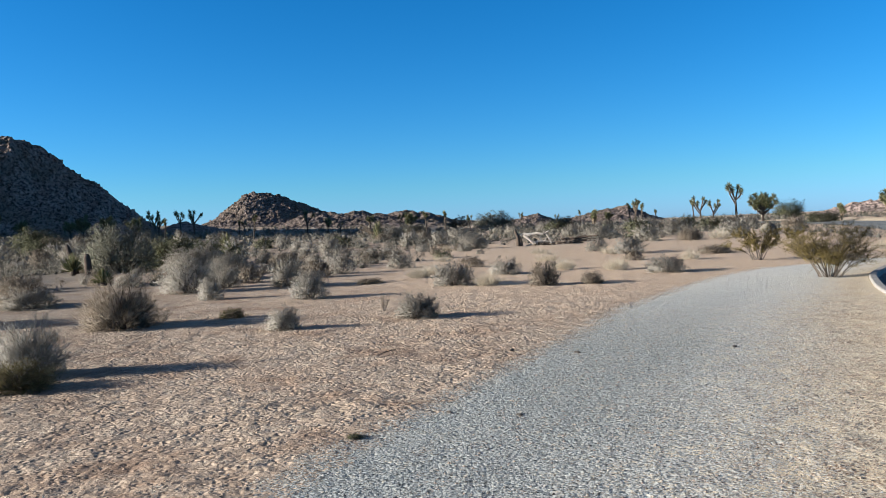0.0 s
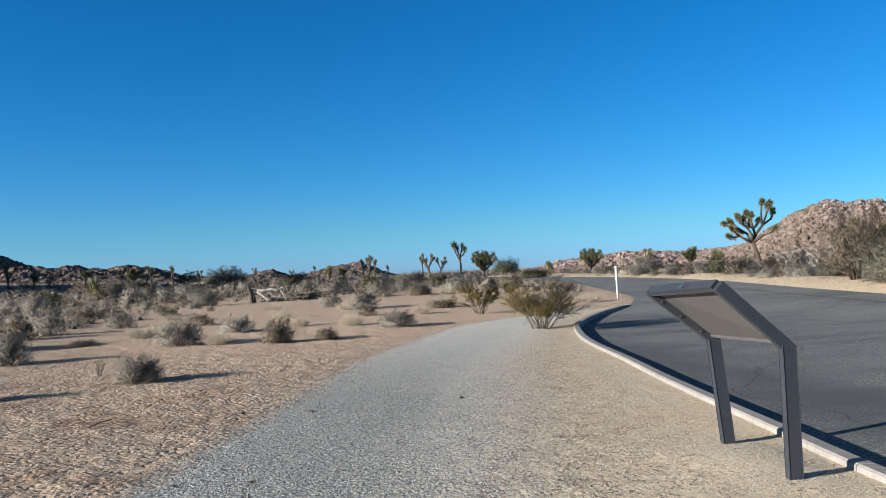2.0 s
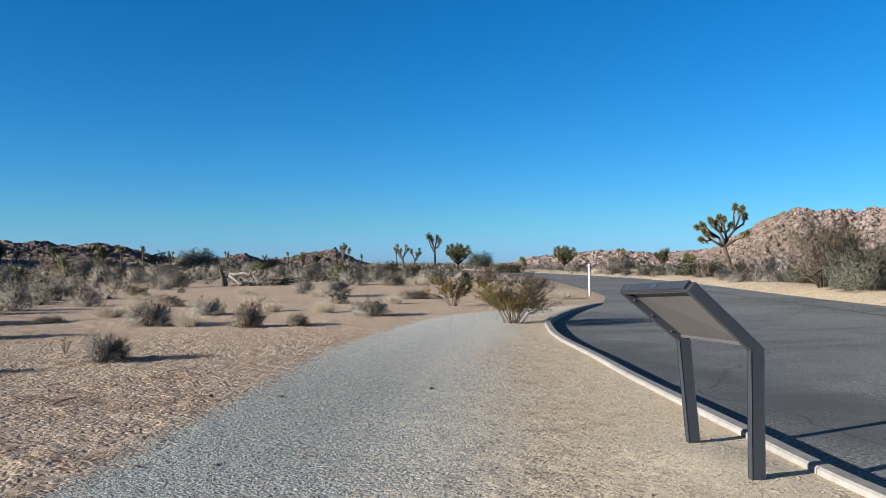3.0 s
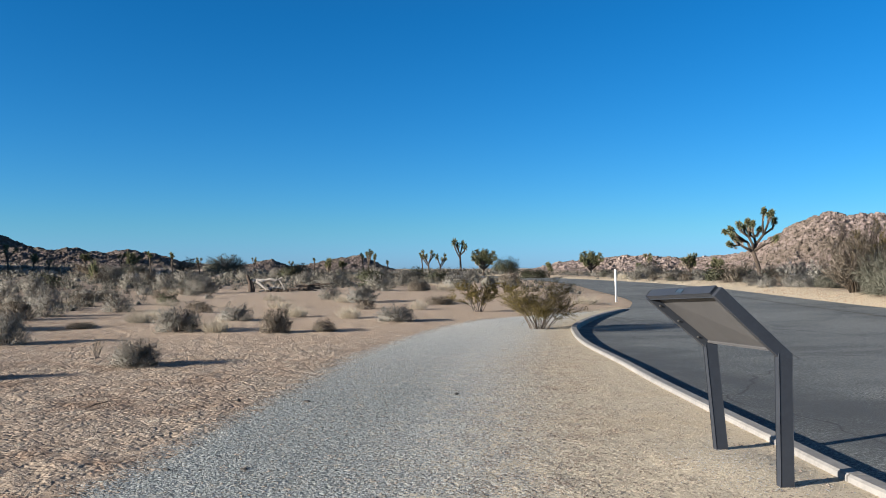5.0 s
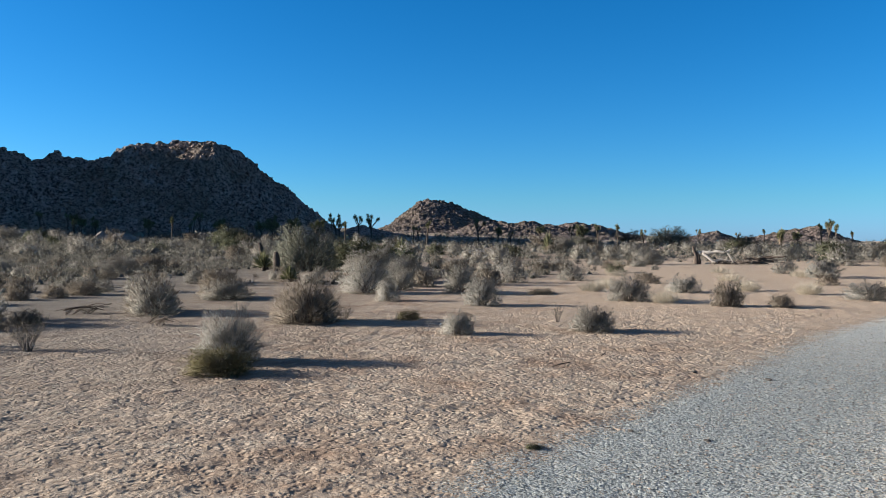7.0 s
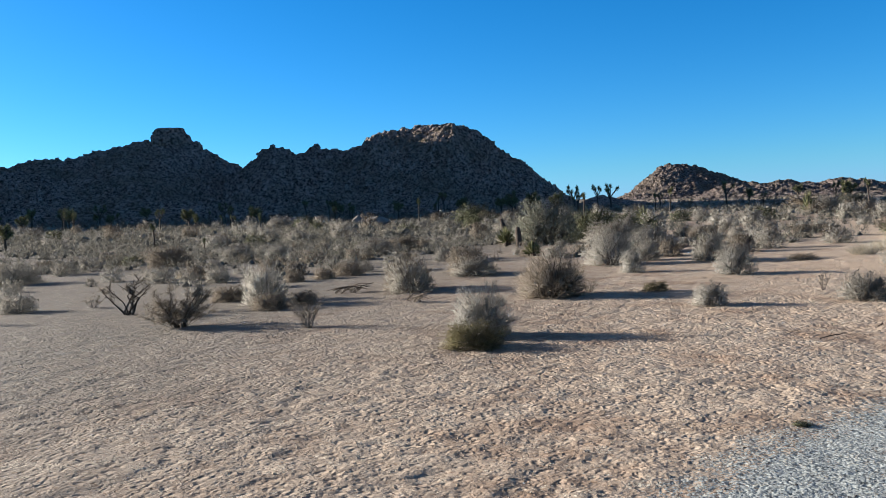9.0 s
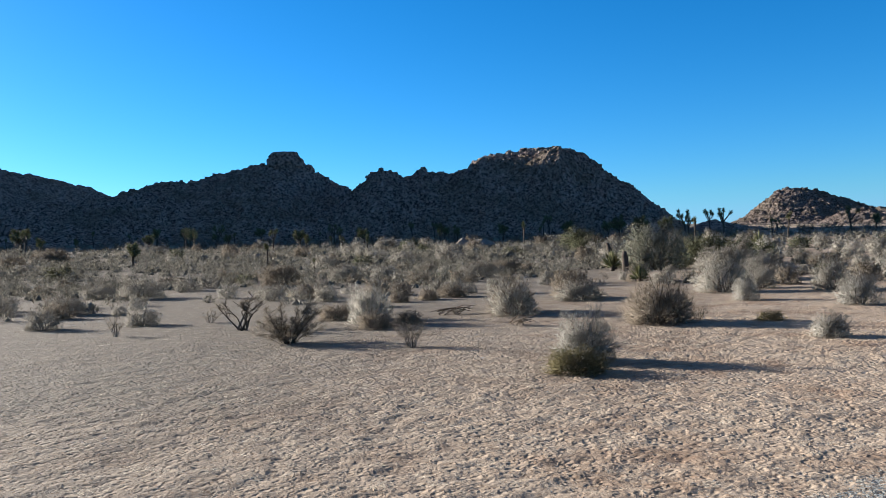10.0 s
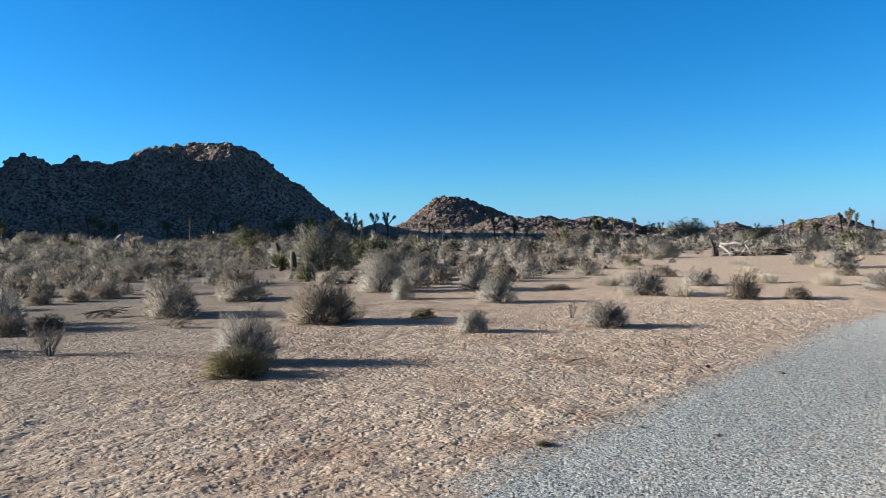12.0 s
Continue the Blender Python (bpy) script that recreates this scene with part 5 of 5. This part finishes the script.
def far_bank():
    """Low pale shrubs between the road and the pink hill."""
    rng = np.random.default_rng(91)
    bears, ds, xs, ys = candidates(rng, 420, 30, 58, lambda n: 34 + 85 * rng.beta(0.9, 1.3, n), 1.6)
    far = to_line(xs, ys, ROAD_FAR[::2]) < to_line(xs, ys, ROAD_NEAR[::2])
    for x, y, d in zip(xs[far], ys[far], ds[far]):
        h = rng.uniform(0.45, 0.9) * (1.2 if d > 70 else 1)
        kind = str(rng.choice(["pale", "sage", "smoke", "brown", "grass"], p=[0.36, 0.34, 0.12, 0.12, 0.06]))
        plant(kind, float(x), float(y), float(h), float(h * rng.uniform(1.3, 2.0)))


far_bank()


# ---- the fallen tree ----
def gnarled(pts, r0, r1, rng, sides=8, jitter=0.22):
    """A crooked limb: knots and kinks along pts, thinning from r0 to r1."""
    p = smooth_line(pts, 0.15)
    n = len(p)
    radii = [(r0 + (r1 - r0) * i / (n - 1)) * (1 + rng.uniform(-0.10, 0.10)) for i in range(n)]
    q = [Vector(c) + Vector([rng.uniform(-1, 1) for _ in range(3)]) * r * jitter for c, r in zip(p, radii)]
    V, F = [], []
    tube(V, F, q, radii, sides)
    return V, F


def fallen_tree(x, y):
    rng = random.Random(9)
    ob = empty("fallen_tree", "bleached fallen tree with a standing dark stump", "dead tree")
    V, F = gnarled([(-1.42, 0.0, -0.12), (-1.40, 0, 0.25), (-1.46, 0.02, 0.6), (-1.60, 0.05, 0.95), (-1.66, 0.05, 1.12)], 0.22, 0.06, rng)
    mesh_object("stump", V, F, OLDWOOD, ob, "dark weathered leaning stump", smooth=True)
    V, F = gnarled([(-1.22, 0.02, -0.1), (-1.18, 0.0, 0.2), (-1.26, 0.0, 0.5), (-1.32, 0.03, 0.72)], 0.17, 0.07, rng)
    mesh_object("stump", V, F, OLDWOOD, ob, "dark weathered leaning stump", smooth=True)
    V, F = gnarled([(-1.30, 0.1, 0.66), (-0.95, 0.1, 0.78), (-0.5, 0.05, 0.72), (0.0, 0.0, 0.80), (0.5, -0.05, 0.74), (0.85, -0.05, 0.86), (1.0, -0.05, 0.95)], 0.14, 0.05, rng)
    mesh_object("trunk", V, F, DEADWOOD, ob, "bleached pale trunk", smooth=True)
    for pts, r in (([(-1.0, 0.1, 0.70), (-0.7, 0.0, 0.52), (-0.3, -0.1, 0.26), (0.1, -0.15, 0.10)], 0.12),
                   ([(0.75, 0.0, 0.76), (0.95, -0.05, 0.52), (1.12, -0.1, 0.26), (1.25, -0.1, -0.02)], 0.075),
                   ([(-0.3, 0.0, 0.10), (0.3, 0.05, 0.26), (0.8, 0.1, 0.22), (1.3, 0.1, 0.12)], 0.11),
                   ([(0.15, 0.05, 0.78), (0.30, 0.1, 0.60), (0.38, 0.15, 0.40), (0.55, 0.1, 0.20)], 0.045),
                   ([(-0.55, 0.05, 0.72), (-0.42, 0.1, 0.90), (-0.30, 0.15, 1.0)], 0.03),
                   ([(0.6, 0.0, 0.22), (0.75, -0.2, 0.42), (0.80, -0.3, 0.50)], 0.035),
                   ([(-0.15, 0.1, 0.12), (-0.45, 0.2, 0.06), (-0.8, 0.25, 0.02)], 0.06),
                   ([(0.5, -0.05, 0.76), (0.62, 0.0, 0.95), (0.58, 0.0, 1.06)], 0.026)):
        V, F = gnarled(pts, r * 1.1, r * 0.5, rng, 7)
        mesh_object("branch", V, F, DEADWOOD, ob, smooth=True)
    V, F = [], []
    for k in range(26):
        c = Vector((rng.uniform(0.0, 1.35), rng.uniform(-0.25, 0.2), rng.uniform(0.0, 0.14)))
        d = Vector((rng.uniform(-0.3, 0.3), rng.uniform(-0.2, 0.2), rng.uniform(-0.02, 0.16)))
        tube(V, F, [c - d, c + Vector((0, 0, 0.03)), c + d], [0.03, 0.04, 0.012], 5)
    mesh_object("root_mass", V, F, OLDWOOD, ob, "dark tangled roots", smooth=True)
    V, F = [], []
    for k in range(46):
        c = Vector((rng.uniform(1.1, 2.6), rng.uniform(-0.3, 0.3), rng.uniform(0.0, 0.2)))
        d = Vector((rng.uniform(-0.3, 0.3), rng.uniform(-0.2, 0.2), rng.uniform(0.05, 0.32)))
        tube(V, F, [c, c + d * 0.5 + Vector((0.02, 0, 0.02)), c + d], [0.012, 0.010, 0.004], 4)
    mesh_object("twigs", V, F, TWIG, ob, "grey broken twigs")
    ob.matrix_basis = Matrix.Translation((x, y, height_at(x, y))) @ Matrix.Rotation(radians(-5), 4, "Z") @ Matrix.Diagonal((0.78, 0.9, 0.92, 1))


fallen_tree(5.7, 48.2)


def dark_log(x, y, length, turn, seed, size=0.085):
    rng = random.Random(seed)
    ob = empty("dead_log", "dark broken dead branches lying on sand", "log")
    for k in range(11):
        a = rng.uniform(-0.5, 0.5)
        o = Vector((rng.uniform(-0.3, 0.3) * length, rng.uniform(-0.12, 0.12) * length, rng.uniform(0.02, 0.16) * length))
        d = Vector((math.cos(a), math.sin(a), rng.uniform(-0.1, 0.45))) * length * rng.uniform(0.25, 0.5)
        r = rng.uniform(0.35, 1.0) * size
        V, F = gnarled([o - d, o + Vector((0, 0, 0.06)), o + d], r, r * 0.4, rng, 6)
        mesh_object("branch", V, F, OLDWOOD, ob, smooth=True)
    ob.matrix_basis = Matrix.Translation((x, y, height_at(x, y))) @ Matrix.Rotation(radians(turn), 4, "Z")


dark_log(8.3, 49.0, 1.9, 0, 3)
dark_log(-10.35, 13.67, 0.75, 20, 4, 0.016)
dark_log(-7.56, 11.93, 0.62, -30, 5, 0.014)


def stump(x, y, h, lean, r):
    V, F = [], []
    tube(V, F, [(0, 0, -0.1), (lean[0] * 0.3, lean[1] * 0.3, h * 0.35), (lean[0] * 0.7, lean[1] * 0.7, h * 0.75), (lean[0], lean[1], h)], [r * 1.15, r, r * 0.95, r * 0.6], 9)
    ob = mesh_object("stump", V, F, OLDWOOD, smooth=True)
    ob.matrix_basis = Matrix.Translation((x, y, height_at(x, y)))
    return tagged(ob, "dark dead joshua tree stump standing in scrub", "stump", "stumps beside the yucca")


stump(-17.05, 36.28, 1.33, (-0.29, -0.19), 0.13)
stump(-15.24, 33.56, 0.93, (-0.04, -0.03), 0.15)


def boulder(x, y, size, seed, label="grey granite boulder among scrub", mat=BOULDER, name="boulder", sink=0.25):
    rng = random.Random(seed)
    bm = bmesh.new()
    bmesh.ops.create_icosphere(bm, subdivisions=2, radius=1)
    off = Vector((seed * 3.1, seed * 1.7, 0))
    for v in bm.verts:
        k = 1 + 0.35 * noise.noise(v.co * 1.2 + off) + 0.12 * noise.noise(v.co * 3.1 + off)
        v.co = Vector((v.co.x * size[0], v.co.y * size[1], v.co.z * size[2])) * k / 2
    ob = part(name, bm, mat, None)
    ob.matrix_basis = Matrix.Translation((x, y, height_at(x, y) + size[2] * (0.5 - sink))) @ Matrix.Rotation(rng.uniform(0, 6), 4, "Z")
    return tagged(ob, label, name.replace("_", " "))


boulder(-54.35, 79.22, (3.60, 2.88, 1.62), 3)
boulder(-60.56, 83.71, (1.79, 1.43, 1.55), 5)
boulder(-71.36, 83.94, (3.65, 2.92, 1.65), 7)
boulder(-201.14, 183.73, (2.75, 2.20, 3.57), 9)
boulder(74.24, 107.77, (1.89, 1.51, 1.47), 11)


def cap_rock(bearing, distance, rise, size, seed):
    """A squared block weathered round at its edges, standing on the crest."""
    bm = bmesh.new()
    bmesh.ops.create_cube(bm, size=1)
    bmesh.ops.subdivide_edges(bm, edges=list(bm.edges), cuts=5, use_grid_fill=True)
    off = Vector((seed * 3.1, seed * 1.7, 0))
    for v in bm.verts:
        c = v.co * 2
        c = c * (0.18 + 0.82 / max(1.0, c.length))
        k = 1 + 0.22 * noise.noise(c * 1.6 + off) + 0.09 * noise.noise(c * 4.3 + off)
        v.co = Vector((c.x * size[0], c.y * size[1], c.z * size[2])) * k / 2
    ob = part("cap_rock", bm, ROCK, None)
    ob.matrix_basis = Matrix.Translation((distance * math.sin(radians(bearing)), distance * math.cos(radians(bearing)), EYE + distance * math.tan(radians(rise)))) @ Matrix.Rotation(radians(-bearing), 4, "Z")
    return tagged(ob, "great weathered cap rock on the ridge crest", "cap rock", "rocks on the ridge crest")


for spot in ((-48.45, 281, 7.10, (10.8, 8.0, 3.9), 4), (-48.85, 280, 6.62, (8.8, 7.0, 5.4), 5), (-47.9, 280, 6.48, (8.6, 7.0, 5.4), 6), (-47.0, 280, 6.0, (6.0, 6.0, 5.0), 13),
             (-49.45, 279, 5.95, (4.6, 5.0, 4.4), 7), (-46.9, 279, 5.75, (4.4, 5.0, 3.4), 9), (-52.2, 279, 5.55, (3.8, 4.0, 3.4), 10),
             (-38.3, 244, 5.35, (4.6, 4.0, 3.0), 8), (-38.9, 244, 5.0, (3.0, 3.0, 3.0), 11), (-41.4, 244, 5.55, (3.0, 3.0, 2.6), 12)):
    cap_rock(*spot)


# ---- the wayside sign, seen from behind ----
def box_along(a, b, wide, deep, side):
    """A bar from a to b, wide along side, deep across it, with eased edges."""
    a, b, side = Vector(a), Vector(b), Vector(side).normalized()
    d = (b - a).normalized()
    side = (side - d * side.dot(d)).normalized()
    up = d.cross(side)
    bm = bmesh.new()
    bmesh.ops.create_cube(bm, size=1)
    L = (b - a).length
    for v in bm.verts:
        c = v.co
        v.co = a + d * (c.z + 0.5) * L + side * c.x * wide + up * c.y * deep
    bmesh.ops.bevel(bm, geom=list(bm.edges), offset=0.004, segments=2, affect="EDGES", profile=0.5)
    return bm


def wayside_sign():
    ob = empty("wayside_sign", "dark steel wayside sign with a grey back panel, on two posts", "sign")
    n, f = Vector((3.655, 4.000, 0)), Vector((3.965, 4.955, 0))
    bn, bf = Vector((3.665, 4.010, 0.835)), Vector((3.905, 5.03, 0.80))
    tn, tf = Vector((3.245, 4.115, 1.24)), Vector((3.445, 5.14, 1.185))
    along = (bf - bn).normalized()
    arms = []
    for base, bend, top in ((n, bn, tn), (f, bf, tf)):
        out = (top - bend).normalized()
        flat = Vector((out.x, out.y, 0)).normalized()
        part("post", box_along(base - Vector((0, 0, 0.3)), bend + Vector((0, 0, 0.008)), 0.088, 0.045, flat), STEEL, ob)
        arms.append(part("arm", box_along(bend - out * 0.025, top, 0.045, 0.078, along), STEEL, ob))
    up = along.cross((tn - bn).normalized())
    if up.z < 0:
        up = -up
    rail = part("top_rail", box_along(tn + along * 0.02, tf - along * 0.02, 0.06, 0.04, up), STEEL, ob)
    # the panel lies between the arms
    bm = bmesh.new()
    e = 0.028
    lo, hi = 0.06, 0.97
    quad = [bn.lerp(tn, lo) + along * e, bf.lerp(tf, lo) - along * e, bf.lerp(tf, hi) - along * e, bn.lerp(tn, hi) + along * e]
    vs = [bm.verts.new(p + up * 0.012) for p in quad] + [bm.verts.new(p + up * 0.026) for p in quad]
    bm.faces.new(vs[:4])
    bm.faces.new(vs[4:])
    for i in range(4):
        bm.faces.new((vs[i], vs[(i + 1) % 4], vs[4 + (i + 1) % 4], vs[4 + i]))
    panel = part("panel", bm, PANEL, ob, "grey-brown panel back")
    part("panel_lip", box_along(quad[0] + up * 0.010, quad[1] + up * 0.010, 0.02, 0.012, up), PANEL, panel)
    for k in (0.2, 0.52, 0.82):
        for arm, a, b, s in ((arms[1], bf, tf, -1), (arms[0], bn, tn, 1)):
            c = a.lerp(b, k) + along * s * 0.030 - up * 0.02
            bm = bmesh.new()
            bmesh.ops.create_cone(bm, cap_ends=True, segments=8, radius1=0.008, radius2=0.006, depth=0.010)
            turn = (along * s).to_track_quat("Z", "Y").to_matrix().to_4x4()
            bmesh.ops.transform(bm, matrix=Matrix.Translation(c) @ turn, verts=bm.verts)
            part("bolt", bm, BOLT, arm, "steel bolt head")
    out = (tn - bn).normalized()
    c = tn.lerp(tf, 0.47) + out * 0.0215
    part("label_plate", box_along(c - along * 0.05, c + along * 0.05, 0.022, 0.004, up), STICKER, rail, "small blue label")


wayside_sign()


def delineator(x, y, h):
    ob = empty("delineator_post", "white plastic roadside marker post", "marker post")
    bm = bmesh.new()
    bmesh.ops.create_cone(bm, cap_ends=True, segments=12, radius1=0.05, radius2=0.045, depth=h + 0.2)
    bmesh.ops.translate(bm, vec=(0, 0, h / 2 - 0.1), verts=bm.verts)
    for v in bm.verts:
        v.co.y *= 0.5
    part("post", bm, WHITE, ob, smooth=True)
    bm = bmesh.new()
    bmesh.ops.create_cone(bm, cap_ends=True, segments=12, radius1=0.055, radius2=0.03, depth=0.05)
    bmesh.ops.translate(bm, vec=(0, 0, h + 0.015), verts=bm.verts)
    part("cap", bm, WHITE, ob)
    ob.matrix_basis = Matrix.Translation((x, y, height_at(x, y))) @ Euler((0, radians(-1.6), 0)).to_matrix().to_4x4()


delineator(16.91, 27.42, 1.26)


# ---- sticks, stones and chips ----
def stick(x, y, length, turn, r=0.007):
    V, F = [], []
    c, s = math.cos(radians(turn)), math.sin(radians(turn))
    pts = [(-length / 2 * c, -length / 2 * s, 0.01), (-0.1 * length * c + 0.03 * s, -0.1 * length * s, 0.035), (length / 2 * c, length / 2 * s, 0.05)]
    tube(V, F, pts, [r, r * 1.1, r * 0.5], 6)
    tube(V, F, [pts[1], (pts[1][0] + 0.12 * length * s, pts[1][1] + 0.12 * length * c, 0.06)], [r * 0.7, r * 0.3], 5)
    ob = mesh_object("stick", V, F, OLDWOOD, smooth=True)
    ob.matrix_basis = Matrix.Translation((x, y, height_at(x, y)))
    tagged(ob, "dry dark stick lying on the sand", "stick", "sticks on the sand")


stick(-0.69, 8.76, 0.23, 25)
stick(-0.26, 9.69, 0.10, 60)


DARK_STONE = mottled("dark_stone", [(0.3, (0.03, 0.028, 0.026)), (0.55, (0.06, 0.055, 0.05)), (0.8, (0.11, 0.10, 0.09))], 30.0, 0.9, 0.4, 0.004)
for k, (x, y, w) in enumerate(((0.70, 8.68, 0.07), (-0.01, 5.87, 0.05), (0.50, 5.69, 0.06), (3.02, 8.24, 0.08), (1.37, 8.33, 0.09))):
    tagged(boulder(x, y, (w, w * 0.65, w * 0.34), 21 + k, "small dark stone lying on the gravel path", DARK_STONE, "stone", 0.4), group="stones on the path")


def chips(name, label, mat, count, place, lo, hi, seed):
    rng = np.random.default_rng(seed)
    corner = np.array([(1, 0, 0), (-1, 0, 0), (0, 1, 0), (0, -1, 0), (0, 0, 1), (0, 0, -1)], float)
    tri = np.array([(0, 2, 4), (2, 1, 4), (1, 3, 4), (3, 0, 4), (2, 0, 5), (1, 2, 5), (3, 1, 5), (0, 3, 5)])
    x, y = place(rng, count)
    n = len(x)
    s = lo + (hi - lo) * rng.random(n) ** 3
    a = rng.uniform(0, 6.28, n)
    q = corner[None] * s[:, None, None] * rng.uniform(0.5, 1.1, (n, 6, 1)) * np.array([1, 0.8, 0.5])
    c, w = np.cos(a)[:, None], np.sin(a)[:, None]
    z = np.array([surface_at(px, py) for px, py in zip(x, y)])
    V = np.stack([q[..., 0] * c - q[..., 1] * w + x[:, None], q[..., 0] * w + q[..., 1] * c + y[:, None], q[..., 2] + (z + s * 0.1)[:, None]], -1).reshape(-1, 3)
    F = (tri[None] + 6 * np.arange(n)[:, None, None]).reshape(-1, 3)
    tagged(mesh_object(name, V.tolist(), F.tolist(), mat), label, name.replace("_", " "), kind="stuff")


def on_path(rng, n):
    k = rng.integers(34, len(GRAVEL_EDGE) - 6, n)
    d = GRAVEL_EDGE[k + 1] - GRAVEL_EDGE[k]
    side = np.stack([d[:, 1], -d[:, 0]], 1) / np.linalg.norm(d, axis=1)[:, None]
    p = GRAVEL_EDGE[k] + side * rng.normal(1.5, 1.0, (n, 1)) + rng.uniform(-0.3, 0.3, (n, 2))
    return p[:, 0], p[:, 1]


def on_sand(rng, n):
    y = 3 + 20 * rng.random(n) ** 1.3
    x = rng.uniform(-3.5, 1, n) + rng.uniform(-0.75, 0.28, n) * y
    ok = ~inside(x, y, np.vstack([GRAVEL_EDGE, [(14.6, 23)], [(14, -7)]]))
    return x[ok], y[ok]


def on_grit(rng, n):
    x, y = rng.uniform(-0.5, 6.5, n), rng.uniform(2.6, 12, n)
    ok = (to_line(x, y, KERB_LINE[20:70]) < 4.2) & ~inside(x, y, ROAD_RING) & (to_line(x, y, KERB_LINE) > 0.06)
    return x[ok], y[ok]


CHIP = mottled("gravel_stone", [(0.3, (0.12, 0.125, 0.127)), (0.5, (0.23, 0.235, 0.23)), (0.7, (0.36, 0.355, 0.33))], 14.0, 0.9, 0.2, 0.003)
CLOD = mottled("sand_clod", [(0.3, (0.22, 0.16, 0.115)), (0.55, (0.36, 0.27, 0.195)), (0.8, (0.45, 0.35, 0.26))], 12.0, 0.95, 0.3, 0.004)
chips("gravel_chips", "loose blue-grey gravel chips on the path", CHIP, 15000, on_path, 0.004, 0.013, 11)
chips("sand_clods", "small clods and pebbles on the sand", CLOD, 6000, on_sand, 0.004, 0.018, 12)
chips("path_pebbles", "tiny dark pebbles on the gritty path", STONE, 20000, on_grit, 0.004, 0.018, 13)


def by_the_posts(rng, n):
    return 3.66 + rng.normal(0, 0.28, n), 4.5 + rng.normal(0, 0.42, n)


# dark chips, partly in place of shaded dints in the gravel
chips("dark_chips", "scattered dark stone chips on the path", DARK_STONE, 8000, on_path, 0.004, 0.015, 16)
chips("post_gravel", "grey gravel heaped round the foot of the posts", CHIP, 1500, by_the_posts, 0.004, 0.012, 14)


def on_bank(rng, n):
    k = rng.integers(8, 66, n)
    d = ROAD_FAR[k + 1] - ROAD_FAR[k]
    side = np.stack([d[:, 1], -d[:, 0]], 1) / np.linalg.norm(d, axis=1)[:, None]
    p = ROAD_FAR[k] + d * rng.random((n, 1)) + side * (0.25 + rng.gamma(1.6, 0.55, (n, 1)))
    return p[:, 0], p[:, 1]


chips("bank_clods", "tan clods and stones along the road's far edge", CLOD, 4000, on_bank, 0.012, 0.075, 15)
